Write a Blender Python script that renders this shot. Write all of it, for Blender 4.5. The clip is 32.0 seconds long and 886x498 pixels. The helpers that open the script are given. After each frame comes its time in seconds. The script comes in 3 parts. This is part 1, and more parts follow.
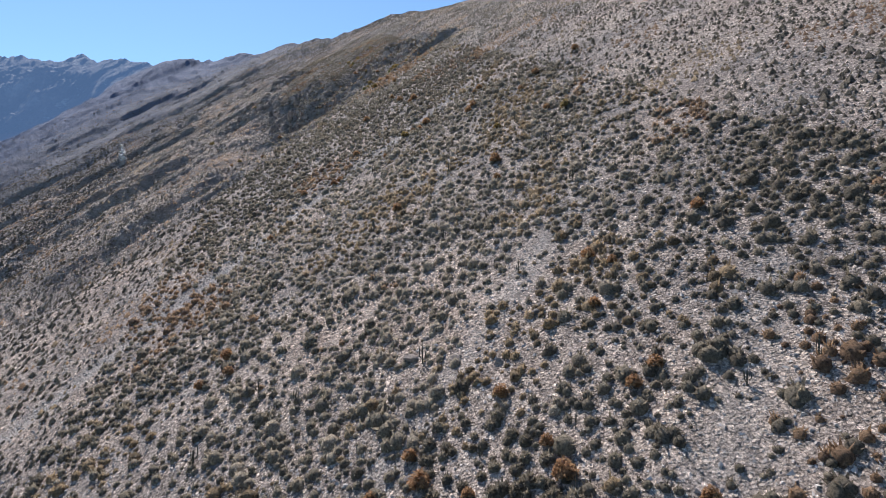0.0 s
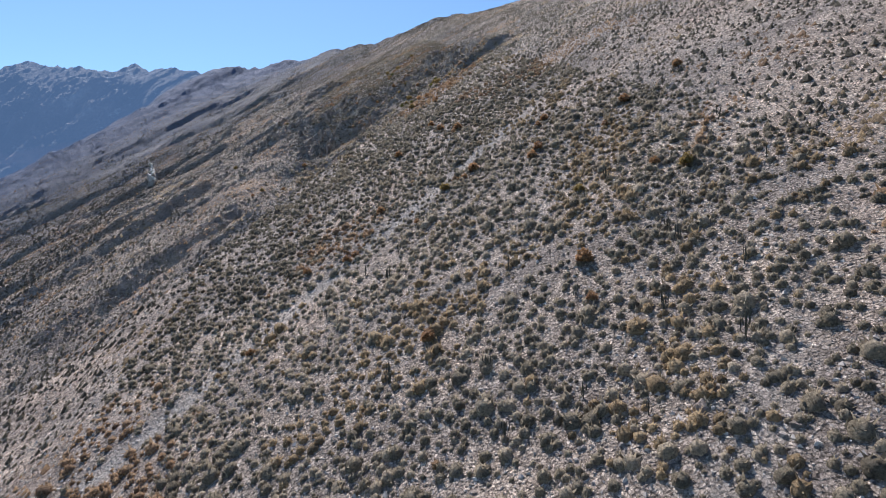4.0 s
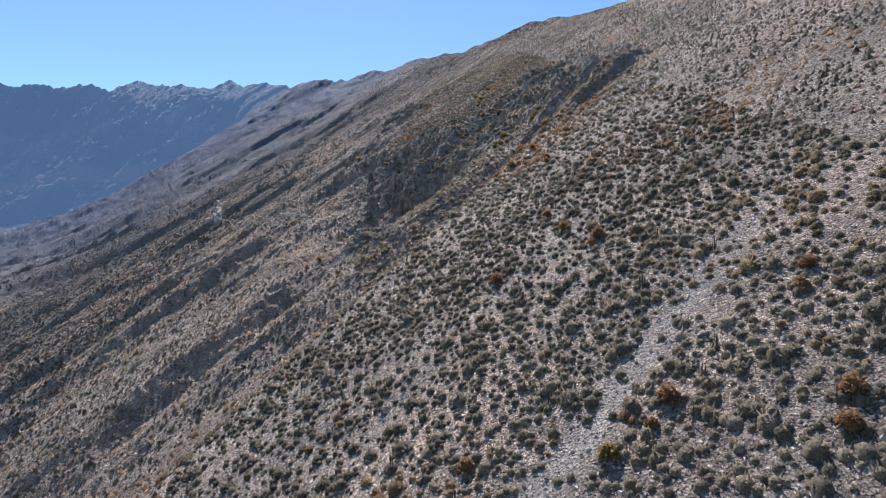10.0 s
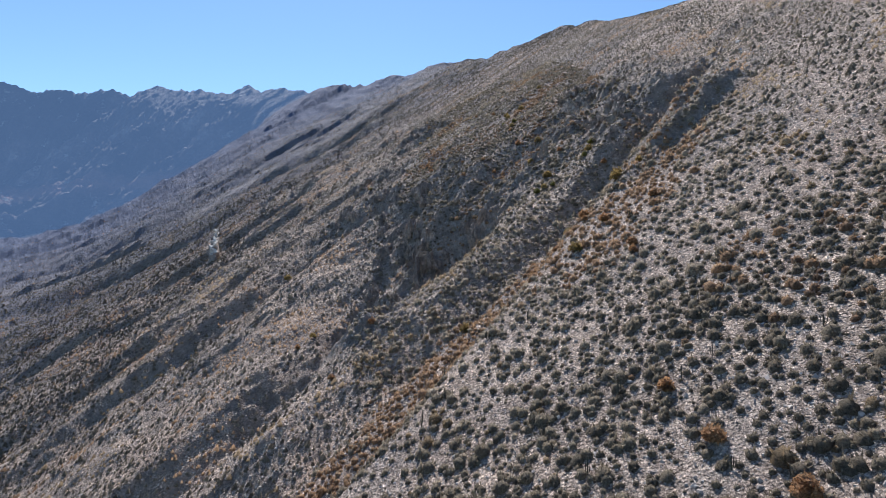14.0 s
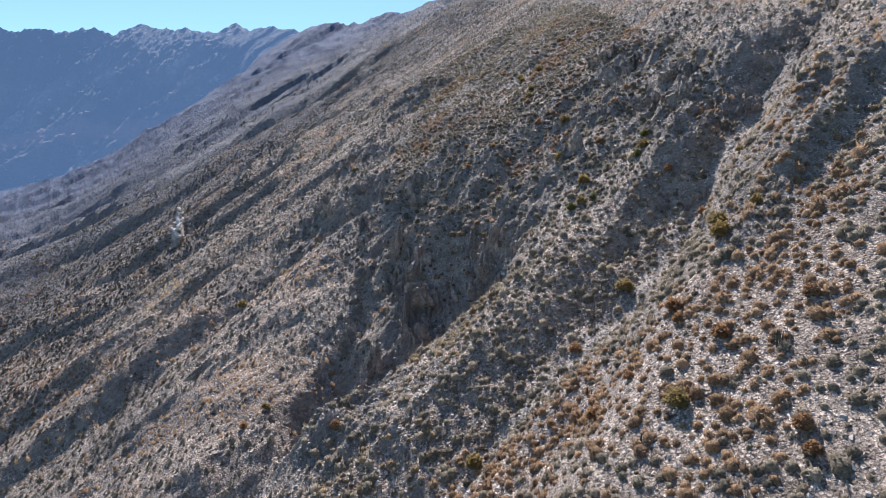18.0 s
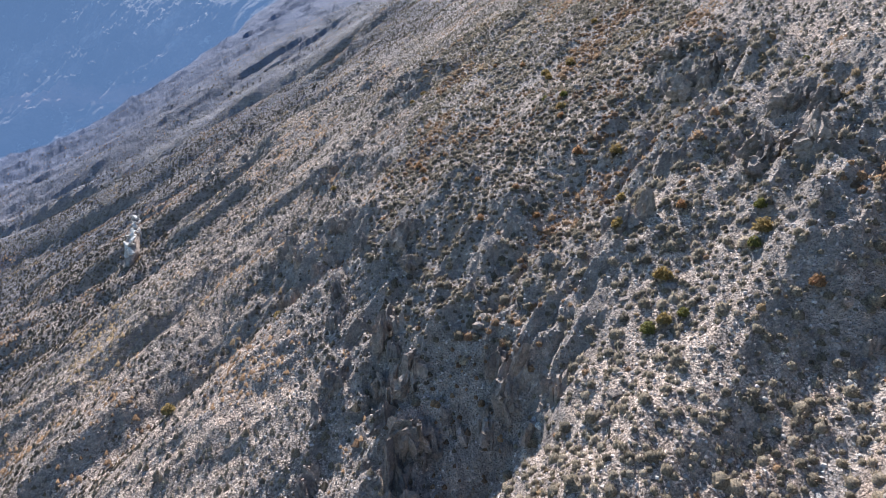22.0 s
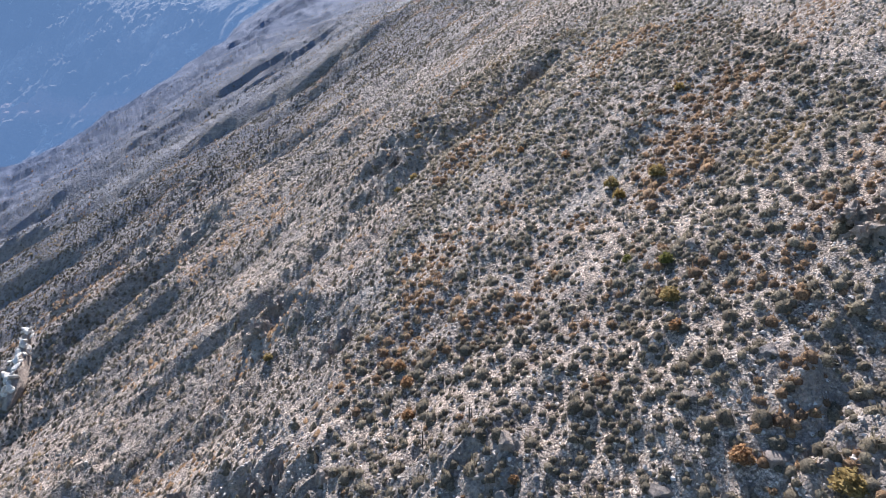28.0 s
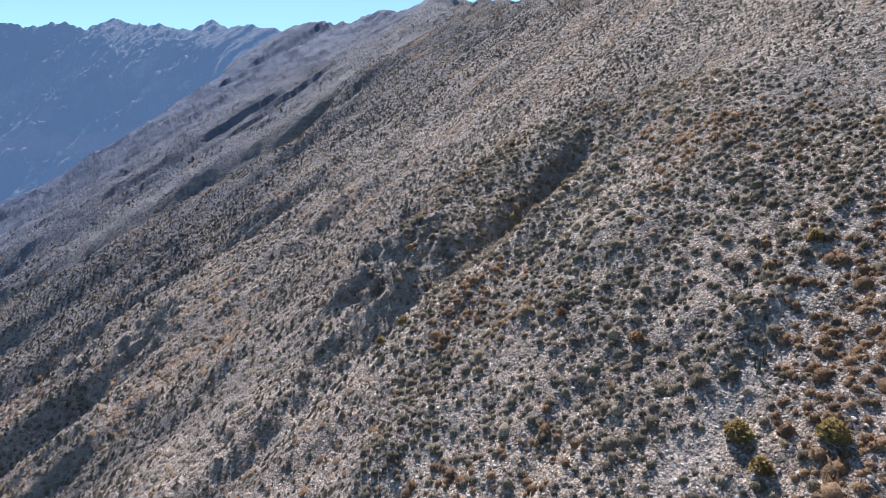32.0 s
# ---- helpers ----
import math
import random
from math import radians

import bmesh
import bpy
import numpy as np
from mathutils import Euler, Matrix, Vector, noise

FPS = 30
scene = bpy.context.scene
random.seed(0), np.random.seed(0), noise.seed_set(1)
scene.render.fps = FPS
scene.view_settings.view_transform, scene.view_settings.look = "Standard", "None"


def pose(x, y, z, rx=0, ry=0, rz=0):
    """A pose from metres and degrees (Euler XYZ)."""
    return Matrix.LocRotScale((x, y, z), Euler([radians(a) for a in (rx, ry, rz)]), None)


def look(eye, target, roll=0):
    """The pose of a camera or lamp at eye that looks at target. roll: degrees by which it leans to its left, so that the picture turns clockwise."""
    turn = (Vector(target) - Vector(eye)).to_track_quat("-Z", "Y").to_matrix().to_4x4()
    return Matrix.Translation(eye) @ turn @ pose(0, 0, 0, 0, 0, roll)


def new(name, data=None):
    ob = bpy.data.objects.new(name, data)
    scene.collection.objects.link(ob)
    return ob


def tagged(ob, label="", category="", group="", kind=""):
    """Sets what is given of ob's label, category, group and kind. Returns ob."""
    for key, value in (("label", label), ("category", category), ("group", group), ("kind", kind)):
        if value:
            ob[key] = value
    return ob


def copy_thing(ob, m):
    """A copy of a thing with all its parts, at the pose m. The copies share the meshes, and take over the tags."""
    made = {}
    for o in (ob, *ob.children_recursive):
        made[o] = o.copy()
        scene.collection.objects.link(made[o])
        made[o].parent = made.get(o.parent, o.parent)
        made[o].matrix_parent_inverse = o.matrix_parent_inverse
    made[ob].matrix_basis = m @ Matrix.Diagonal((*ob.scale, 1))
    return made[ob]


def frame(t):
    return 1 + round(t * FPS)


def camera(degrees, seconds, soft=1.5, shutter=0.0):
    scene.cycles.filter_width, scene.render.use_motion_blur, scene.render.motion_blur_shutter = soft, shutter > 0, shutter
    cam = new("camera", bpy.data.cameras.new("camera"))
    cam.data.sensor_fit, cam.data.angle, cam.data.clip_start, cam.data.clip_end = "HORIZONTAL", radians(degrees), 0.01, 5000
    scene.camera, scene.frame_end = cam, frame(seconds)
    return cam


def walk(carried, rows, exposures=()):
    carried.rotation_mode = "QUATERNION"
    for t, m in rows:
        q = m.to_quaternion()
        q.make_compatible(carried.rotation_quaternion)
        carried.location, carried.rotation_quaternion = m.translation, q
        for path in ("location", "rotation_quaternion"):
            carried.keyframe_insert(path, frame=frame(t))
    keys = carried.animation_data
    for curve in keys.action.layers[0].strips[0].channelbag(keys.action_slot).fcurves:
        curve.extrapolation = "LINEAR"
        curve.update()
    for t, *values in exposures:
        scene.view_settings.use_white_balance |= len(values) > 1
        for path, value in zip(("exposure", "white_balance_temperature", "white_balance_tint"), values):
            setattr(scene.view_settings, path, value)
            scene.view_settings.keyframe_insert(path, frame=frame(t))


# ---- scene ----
cam = camera(75.0, 32.0, soft=0.5)

# ---- the flight: seconds, place, turn ----
PATH = [
    (0.0, 2.42, -1.16, 1.43, 89.31, 0.13, 0.88),
    (1.0, 2.22, 4.52, 3.84, 89.44, 0.05, 0.92),
    (2.0, 2.04, 10.03, 6.18, 89.49, 0.01, 1.93),
    (2.5, 1.93, 12.68, 7.36, 89.44, 0.01, 2.61),
    (4.5, 0.98, 23.20, 12.17, 89.38, -0.07, 6.47),
    (5.0, 0.59, 25.90, 13.44, 89.39, -0.06, 7.55),
    (6.0, -0.35, 31.36, 16.04, 89.41, -0.10, 9.34),
    (7.0, -1.48, 36.78, 18.65, 89.46, -0.19, 10.75),
    (8.0, -2.68, 42.28, 21.31, 89.50, -0.22, 11.89),
    (9.0, -3.93, 47.81, 23.93, 89.45, -0.20, 12.90),
    (10.0, -5.34, 53.24, 26.62, 89.49, -0.17, 13.91),
    (11.0, -6.97, 58.66, 29.29, 89.53, -0.20, 14.80),
    (12.0, -8.79, 64.46, 32.04, 89.58, -0.28, 15.53),
    (13.0, -10.59, 70.41, 34.84, 89.58, -0.30, 15.78),
    (14.0, -12.37, 76.41, 37.51, 89.59, -0.39, 15.89),
    (15.0, -14.18, 82.46, 40.17, 89.57, -0.42, 15.87),
    (15.5, -15.03, 85.47, 41.52, 89.56, -0.33, 15.88),
    (17.5, -18.11, 97.55, 46.95, 86.35, -0.13, 15.94),
    (18.0, -18.90, 100.63, 48.27, 83.74, -0.13, 15.99),
    (18.5, -19.72, 103.74, 49.55, 81.15, -0.15, 16.04),
    (19.0, -20.58, 106.87, 50.79, 79.97, -0.18, 16.10),
    (20.0, -22.38, 113.01, 53.29, 80.03, -0.22, 16.11),
    (21.0, -24.20, 119.03, 55.90, 80.03, -0.32, 16.14),
    (22.0, -25.96, 125.24, 58.54, 79.94, -0.34, 16.27),
    (23.0, -27.64, 131.42, 61.28, 79.77, -0.29, 16.48),
    (24.0, -29.43, 137.64, 63.84, 79.75, -0.31, 16.63),
    (24.5, -30.37, 140.77, 65.04, 79.83, -0.39, 16.66),
    (26.5, -34.14, 153.29, 69.73, 79.80, 0.10, 16.24),
    (27.0, -35.05, 156.44, 70.92, 79.84, 0.10, 16.24),
    (28.0, -36.83, 162.73, 73.43, 79.89, -0.12, 16.29),
    (29.0, -38.56, 168.83, 76.02, 79.97, -0.18, 16.34),
    (29.5, -39.43, 171.84, 77.31, 80.63, -0.19, 16.36),
    (30.0, -40.33, 174.86, 78.61, 81.61, -0.25, 16.31),
    (30.5, -41.26, 177.85, 79.91, 82.49, -0.20, 16.28),
    (31.0, -42.20, 180.82, 81.21, 82.72, -0.24, 16.22),
    (32.0, -44.11, 186.76, 83.82, 82.66, -0.23, 16.14),
]
walk(cam, [(t, pose(x, y, z, rx, ry, rz)) for t, x, y, z, rx, ry, rz in PATH], exposures=[(t, k, 6400, 11) for t, k in ((0.0, 0.7), (7.0, 0.68), (15.5, 0.68), (17.5, 0.82), (19.0, 1.12), (23.0, 1.28), (27.0, 1.38), (29.0, 1.26), (30.5, 0.98), (32.0, 0.94))])

# ---- daylight: high sun over the valley head, hard shadows along the contour ----
SUN_WAY = Vector((-0.42, 0.91, 0.0)).normalized()
SUN_UP = radians(50)
world = bpy.data.worlds.new("sky")
world.use_nodes = True
scene.world = world
wt = world.node_tree
sky = wt.nodes.new("ShaderNodeTexSky")
sky.sky_type, sky.sun_disc = "NISHITA", False
sky.sun_elevation, sky.sun_rotation = SUN_UP, math.atan2(SUN_WAY.x, SUN_WAY.y)
sky.altitude, sky.air_density, sky.dust_density, sky.ozone_density = 1200, 1.0, 0.4, 0.4
thin_air = wt.nodes.new("ShaderNodeMix")
thin_air.data_type, thin_air.blend_type = "RGBA", "MULTIPLY"
thin_air.inputs[0].default_value, thin_air.inputs[7].default_value = 1.0, (0.70, 0.89, 1.04, 1)
wt.links.new(sky.outputs[0], thin_air.inputs[6])
wt.links.new(thin_air.outputs[2], wt.nodes["Background"].inputs[0])
wt.nodes["Background"].inputs[1].default_value = 0.1
sun_data = bpy.data.lights.new("sun", "SUN")
sun_data.energy, sun_data.angle, sun_data.color = 5.0, radians(0.53), (1.0, 0.955, 0.925)
sun = new("sun", sun_data)
sun.matrix_world = look(SUN_WAY * 300 + Vector((0, 0, 300 * math.tan(SUN_UP))), (0, 0, 0))


# ---- the lie of the land: q runs along the contour, s up the slope ----
UP = (0.6564, 0.7544)


def to_qs(x, y):
    return -UP[1] * x + UP[0] * y, UP[0] * x + UP[1] * y


def to_xy(q, s):
    return -UP[1] * q + UP[0] * s, UP[0] * q + UP[1] * s


def hashed(i, j, seed):
    h = (i * 374761393 + j * 668265263 + seed * 974634191) & 0xFFFFFFFF
    h = ((h ^ (h >> 13)) * 1274126177) & 0xFFFFFFFF
    return ((h ^ (h >> 16)) & 0xFFFF) / 65535.0


def vnoise(x, y, seed=0):
    """Smooth value noise from 0 to 1."""
    i, j = np.floor(x).astype(np.int64), np.floor(y).astype(np.int64)
    u, v = x - i, y - j
    u, v = u * u * (3 - 2 * u), v * v * (3 - 2 * v)
    a = hashed(i, j, seed) * (1 - u) + hashed(i + 1, j, seed) * u
    b = hashed(i, j + 1, seed) * (1 - u) + hashed(i + 1, j + 1, seed) * u
    return a * (1 - v) + b * v


def fbm(x, y, octaves, seed=0):
    total, weight = 0 * x, 0.5
    for k in range(octaves):
        total = total + weight * (vnoise(x, y, seed + k) - 0.5)
        x, y, weight = 2.03 * x + 3.1, 2.03 * y + 7.7, weight * 0.5
    return total


def ridged(x, y, octaves, seed=0):
    total, weight = 0 * x, 0.5
    for k in range(octaves):
        total = total + weight * (1 - np.abs(2 * vnoise(x, y, seed + k) - 1))
        x, y, weight = 2.03 * x + 3.1, 2.03 * y + 7.7, weight * 0.5
    return total


def ramp(x, a, b):
    u = np.clip((x - a) / (b - a), 0, 1)
    return u * u * (3 - 2 * u)


# crest of the mountain along q: how far up the slope it lies, and how far it stands over the plain slope
CREST_Q = (-400, 0, 100, 165, 188, 206, 227, 285, 348, 420, 460, 515, 553, 600, 650, 676, 718, 747, 792, 859, 914, 946, 975, 1019, 1097, 1161, 1208, 1271, 1340, 1379, 1397, 1428, 1450, 1473, 1498, 1560, 1900)
CREST_S = (120, 160, 186, 200, 208, 215, 230, 254, 273, 292, 303, 341, 380, 396, 383, 374, 350, 332, 316, 291, 279, 273, 266, 255, 236, 219, 208, 192, 174, 164, 130, 73, 31, -11, -58, -180, -600)
CREST_UP = (0, 0, 0, 0, 0, 0, 0, 0, 0, -1, 0, 0, -9, -7, 0, 10, 20, 39, 46, 81, 91, 112, 106, 124, 156, 176, 195, 230, 229, 242, 280, 310, 346, 371, 417, 520, 900)

# gullies: q at s = 100, lean above and below that, width of the near and far flank, depth, foot, head, softness of the head
GULLIES = (
    (113.5, 0.09, -0.02, 5, 7, 2.8, 10, 180, 60),
    (136, 0.15, 0.15, 6, 9, 6.0, 10, 109, 7),
    (148, 0.10, 0.75, 6, 6, 3.2, 74, 106, 6),
    (149, 0.00, 0.75, 4, 5, 3.2, 58, 96, 6),
    (174, 0.10, 0.15, 11, 5.5, 3.8, -40, 98, 14),
    (198, 0.10, 0.12, 12, 6.5, 4.4, -80, 115, 30),
    (208, 0.04, -0.05, 7, 3.0, 2.9, 84, 182, 16),
    (232, 0.05, -0.10, 11, 6, 3.0, -80, 140, 40),
    (258, 0.05, 0.00, 14, 7, 4.2, -100, 140, 40),
    (306, -0.30, -0.10, 18, 9, 3.8, -100, 210, 60),
    (360, -0.10, -0.40, 22, 12, 4.2, -120, 235, 90),
    (420, -0.30, -0.50, 28, 15, 8.0, -140, 250, 60),
    (500, -0.10, -0.40, 38, 26, 6.0, -160, 310, 80),
)
# wider valleys in the far faces, the same way
VALLEYS = (
    (600, 0.00, -0.30, 50, 36, 9.0, -200, 340, 80),
    (670, -0.10, -0.20, 36, 28, 5.0, -200, 320, 60),
    (822, -0.10, -0.20, 50, 46, 42.0, -200, 270, 60),
    (905, 0.00, 0.30, 40, 36, 40.0, -200, 220, 60),
    (1010, 0.00, 0.40, 50, 50, 46.0, -200, 200, 60),
    (1130, 0.00, 0.40, 50, 60, 50.0, -200, 180, 60),
    (1260, 0.00, 0.50, 60, 60, 60.0, -200, 150, 60),
)
# dry runnels of gravel: q at s = 100, lean, half width, how bare, foot, head
RUNNELS = ((60, 0.02, 2.0, 0.85, -20, 88), (23, 0.05, 1.8, 0.45, -20, 60), (45, 0.06, 1.5, 0.25, -20, 80), (76, 0.05, 1.5, 0.3, 0, 100), (8, 0.05, 2.2, 0.4, -40, 50),
           (173, 0.02, 2.0, 0.7, 128, 168), (188, 0.05, 2.0, 0.45, 110, 150), (217, 0.05, 1.8, 0.35, 90, 150), (160, 0.05, 1.4, 0.3, 115, 150), (208, 0.0, 1.6, 0.8, 118, 150), (113, 0.09, 1.8, 0.8, 66, 150))
# cliff bands: q, s, reach along q, drop
STEPS = ((176, 104, 6, 6.0), (146, 104, 7, 6.0), (133, 107, 7, 6.0), (143, 139, 7, 4.2), (142, 127, 7, 3.8), (126, 129, 6, 3.5), (144, 93, 5, 4.0),
         (171, 111, 5, 4.0), (157, 112, 5, 3.5), (200, 119, 5, 3.0), (188, 123, 5, 3.0), (116, 118, 5, 3.0), (212, 171, 5, 3.5), (262, 125, 6, 4.0))


def runnel(q, s):
    """How far one stands in a dry runnel, 0 to 1."""
    m = 0 * q
    w = q + 2.2 * fbm(s / 14, q / 40, 2, 15)
    for rq, lean, half, bare, low, top in RUNNELS:
        m = np.maximum(m, bare * (1 - ramp(np.abs(w - rq - lean * (s - 100)), 0.2 * half, half)) * ramp(s, low, low + 15) * (1 - ramp(s, top - 25, top)))
    return m


def height(q, s):
    """The ground's z."""
    q, s = np.asarray(q, float), np.asarray(s, float)
    far = ramp(q, 260, 420)
    edge = np.interp(q, CREST_Q, CREST_S)
    # the plain slope, the head of the valley rising towards its crest, the shoulder next to the flight, the flatter foot
    low = 32 * ramp(q, 420, 690) + 0.24 * np.clip(q - 760, 0, None)
    z = -26.0 + 0.6785 * s + low + (np.interp(q, CREST_Q, CREST_UP) - low) * ramp(s, edge - 200, edge)
    rim = q - 0.2 * (s - 90)
    z = z + 2.5 * (1 - ramp(rim, 99, 108)) - (1.0 + 2.2 * (1 - ramp(s, 108, 124))) * ramp(rim, 100, 108) * (1 - ramp(q, 150, 166))
    z = z - 3.0 * ramp(q, 265, 305) * (1 - ramp(q, 340, 400))
    z = z + 0.0026 * np.clip(60 + 40 * far - s, 0, 140) ** 2 * ramp(q, 250, 420) * (1 - ramp(q, 760, 1050))
    # wander of the gullies
    w = q + 5 * far * fbm(s / 60, q / 140, 2, 5) + (5.0 - 1.0 * ramp(q, 150, 180)) * fbm(s / 17, q / 30, 4, 11)
    for gq, up, down, near, away, deep, low, top, soft in GULLIES + VALLEYS:
        c = gq + np.where(s > 100, up, down) * (s - 100)
        d = w - c
        u = np.clip(np.where(d < 0, -d / near, d / away), 0, 1)
        live = ramp(s, low, low + 40) * (1 - ramp(s, top - soft, top)) * (np.clip(0.62 + 2.4 * fbm(s / 11 + gq, q / 60, 2, 19), 0.12, 1.15) if gq == 208 else 1)
        z = z - deep * live * (1 - u) ** 1.25 * (1 + u)
    z = z - 0.25 * runnel(q, s)
    ragged = s + 2.5 * fbm(q / 3.0, s / 40, 3, 91)
    for cq, cs, reach, drop in STEPS:
        side = 1 - ramp(np.abs(q - cq + 3 * fbm(s / 6, q / 9, 2, 95)), 0.2 * reach, 1.5 * reach)
        z = z - 0.62 * drop * side * (1 - ramp(ragged, cs - 4.5, cs + 0.8)) * ramp(s, cs - 30, cs - 6)
    # roll over the crest
    edge = edge + 5 * fbm(q / 12, q * 0, 5, 17) * ramp(q, 230, 330)
    over = np.clip(s - edge + 4, 0, None)
    knife = ramp(q, 560, 660)
    z = z - (1 - knife) * np.where(over < 14, 0.0375 * over ** 2, 7.35 + 1.05 * (over - 14)) - knife * 1.1 * np.clip(over - 4, 0, None)
    z = z + knife * (0.5 + 0.5 * ramp(q, 800, 1100)) * (9 * (ridged(q / 24, s / 30, 4, 29) - 0.5) + 5 * (ridged(q / 9, s / 9, 4, 33) - 0.5))
    # far faces are broken into spurs
    wild = ramp(q, 780, 900) * (1 - ramp(s - edge, -80, -5))
    z = z + wild * (44 * (ridged(q / 80, s / 100, 5, 21) - 0.5) + 26 * (ridged(q / 26, s / 60, 5, 25) - 0.5) + 18 * (ridged(q / 11, s / 24, 4, 27) - 0.5))
    # ribs, hollows and rough ground
    broken = ramp(q, 98, 112) * (1 - ramp(s, 150, 175) * (1 - far))
    z = z + 1.2 * fbm(q / 22, s / 55, 3, 31) + (0.6 + 0.9 * broken) * fbm(q / 3.2, s / 4.5, 3, 41) + 0.9 * broken * (ridged(q / 1.9, s / 2.2, 3, 45) - 0.45)
    z = z + broken * (1.5 + 1.5 * ramp(q, 150, 200)) * (ridged(q / 9, s / 40, 3, 35) - 0.45)
    z = z + far * (7 * (ridged(q / 36, s / 170, 4, 51) - 0.52) + 2.0 * (ridged(q / 5, s / 24, 3, 57) - 0.5)) + ramp(q, 178, 250) * 6.0 * (ridged((q - np.where(s > 100, 0.08, -0.38) * (s - 100)) / 12, s / 90, 3, 55) - 0.5)
    warped = q + 4 * fbm(s / 9, q / 9, 2, 65)
    z = z + crag(q, s) * (4.8 * (ridged(warped / 6.5, s / 34, 3, 61) - 0.5) + 3.2 * (ridged(q / 2.3, s / 2.8, 4, 71) - 0.45))
    return z


# bare rock: centre q and s, reach along q and s
CRAGS = ((137, 103, 9, 15), (150, 108, 10, 13), (124, 128, 8, 11), (141, 129, 8, 9), (143, 139, 8, 7), (172, 104, 10, 10), (131, 84, 7, 9), (117, 138, 6, 14), (158, 112, 7, 8),
         (205, 170, 5, 8), (216, 143, 8, 10), (256, 88, 7, 4), (262, 122, 8, 6), (104, 116, 4, 14), (200, 118, 5, 6), (280, 112, 8, 5))


def crag(q, s):
    """How far the ground is bare rock, 0 to 1."""
    m = 0 * q
    for cq, cs, rq, rs in CRAGS:
        m = np.maximum(m, 1 - ramp(np.hypot((q - cq) / rq, (s - cs) / rs) + 0.9 * fbm(q / 5, s / 5, 2, 81), 0.55, 1.25))
    return m


# ---- materials ----
def material(name, rough=0.9):
    m = bpy.data.materials.new(name)
    m.use_nodes = True
    b = m.node_tree.nodes["Principled BSDF"]
    b.inputs["Roughness"].default_value = rough
    b.inputs["Specular IOR Level"].default_value = 0.29
    return m, m.node_tree, b


def node(nt, kind, **sets):
    n = nt.nodes.new(kind)
    for key, value in sets.items():
        n.inputs[key.replace("_", " ")].default_value = value
    return n


def noise_tex(nt, scale, detail=4.0, rough=0.6, stretch=None):
    """Noise over the place; stretch scales its axes."""
    n = node(nt, "ShaderNodeTexNoise", Scale=scale, Detail=detail, Roughness=rough)
    c = nt.nodes.new("ShaderNodeNewGeometry")
    if stretch:
        mp = nt.nodes.new("ShaderNodeMapping")
        mp.inputs["Rotation"].default_value, mp.inputs["Scale"].default_value = stretch
        nt.links.new(c.outputs["Position"], mp.inputs["Vector"])
        nt.links.new(mp.outputs[0], n.inputs["Vector"])
    else:
        nt.links.new(c.outputs["Position"], n.inputs["Vector"])
    return n.outputs["Fac"]


def cells(nt, scale, feature="F1", out="Distance"):
    v = nt.nodes.new("ShaderNodeTexVoronoi")
    v.feature = feature
    v.inputs["Scale"].default_value = scale
    c = nt.nodes.new("ShaderNodeNewGeometry")
    nt.links.new(c.outputs["Position"], v.inputs["Vector"])
    return v.outputs[out]


def stops(nt, fac, *colours):
    """A colour ramp: (place, (r, g, b)) ..."""
    r = nt.nodes.new("ShaderNodeValToRGB")
    while len(r.color_ramp.elements) < len(colours):
        r.color_ramp.elements.new(0.5)
    for e, (at, rgb) in zip(r.color_ramp.elements, colours):
        e.position, e.color = at, (*rgb, 1)
    nt.links.new(fac, r.inputs[0])
    return r.outputs[0]


def mixed(nt, fac, a, b, way="MIX"):
    m = nt.nodes.new("ShaderNodeMix")
    m.data_type, m.blend_type = "RGBA", way
    for value, slot in ((fac, 0), (a, 6), (b, 7)):
        if isinstance(value, (int, float)):
            m.inputs[slot].default_value = value
        elif isinstance(value, tuple):
            m.inputs[slot].default_value = (*value, 1)
        else:
            nt.links.new(value, m.inputs[slot])
    return m.outputs[2]


def maths(nt, way, a, b=0.0):
    m = nt.nodes.new("ShaderNodeMath")
    m.operation = way
    for value, slot in ((a, 0), (b, 1)):
        if isinstance(value, (int, float)):
            m.inputs[slot].default_value = value
        else:
            nt.links.new(value, m.inputs[slot])
    return m.outputs[0]


def bumped(nt, b, hgt, strength, distance, before=None):
    n = nt.nodes.new("ShaderNodeBump")
    n.inputs["Strength"].default_value, n.inputs["Distance"].default_value = strength, distance
    nt.links.new(hgt, n.inputs["Height"])
    if before is not None:
        nt.links.new(before, n.inputs["Normal"])
    nt.links.new(n.outputs[0], b.inputs["Normal"])
    return n.outputs[0]


def attribute(nt, name):
    a = nt.nodes.new("ShaderNodeAttribute")
    a.attribute_name = name
    return a.outputs["Fac"]


DOWNHILL = ((0, 0, -math.atan2(UP[1], UP[0])), (0.25, 1.0, 0.3))


def rock_colour(nt):
    veins = noise_tex(nt, 0.5, 8, 0.7)
    tone = stops(nt, veins, (0.3, (0.16, 0.145, 0.14)), (0.45, (0.30, 0.265, 0.24)), (0.58, (0.42, 0.36, 0.32)), (0.7, (0.62, 0.56, 0.51)))
    fine = stops(nt, noise_tex(nt, 3.5, 6, 0.75), (0.3, (0.55, 0.55, 0.56)), (0.7, (1.25, 1.2, 1.15)))
    return mixed(nt, 1.0, tone, fine, "MULTIPLY")


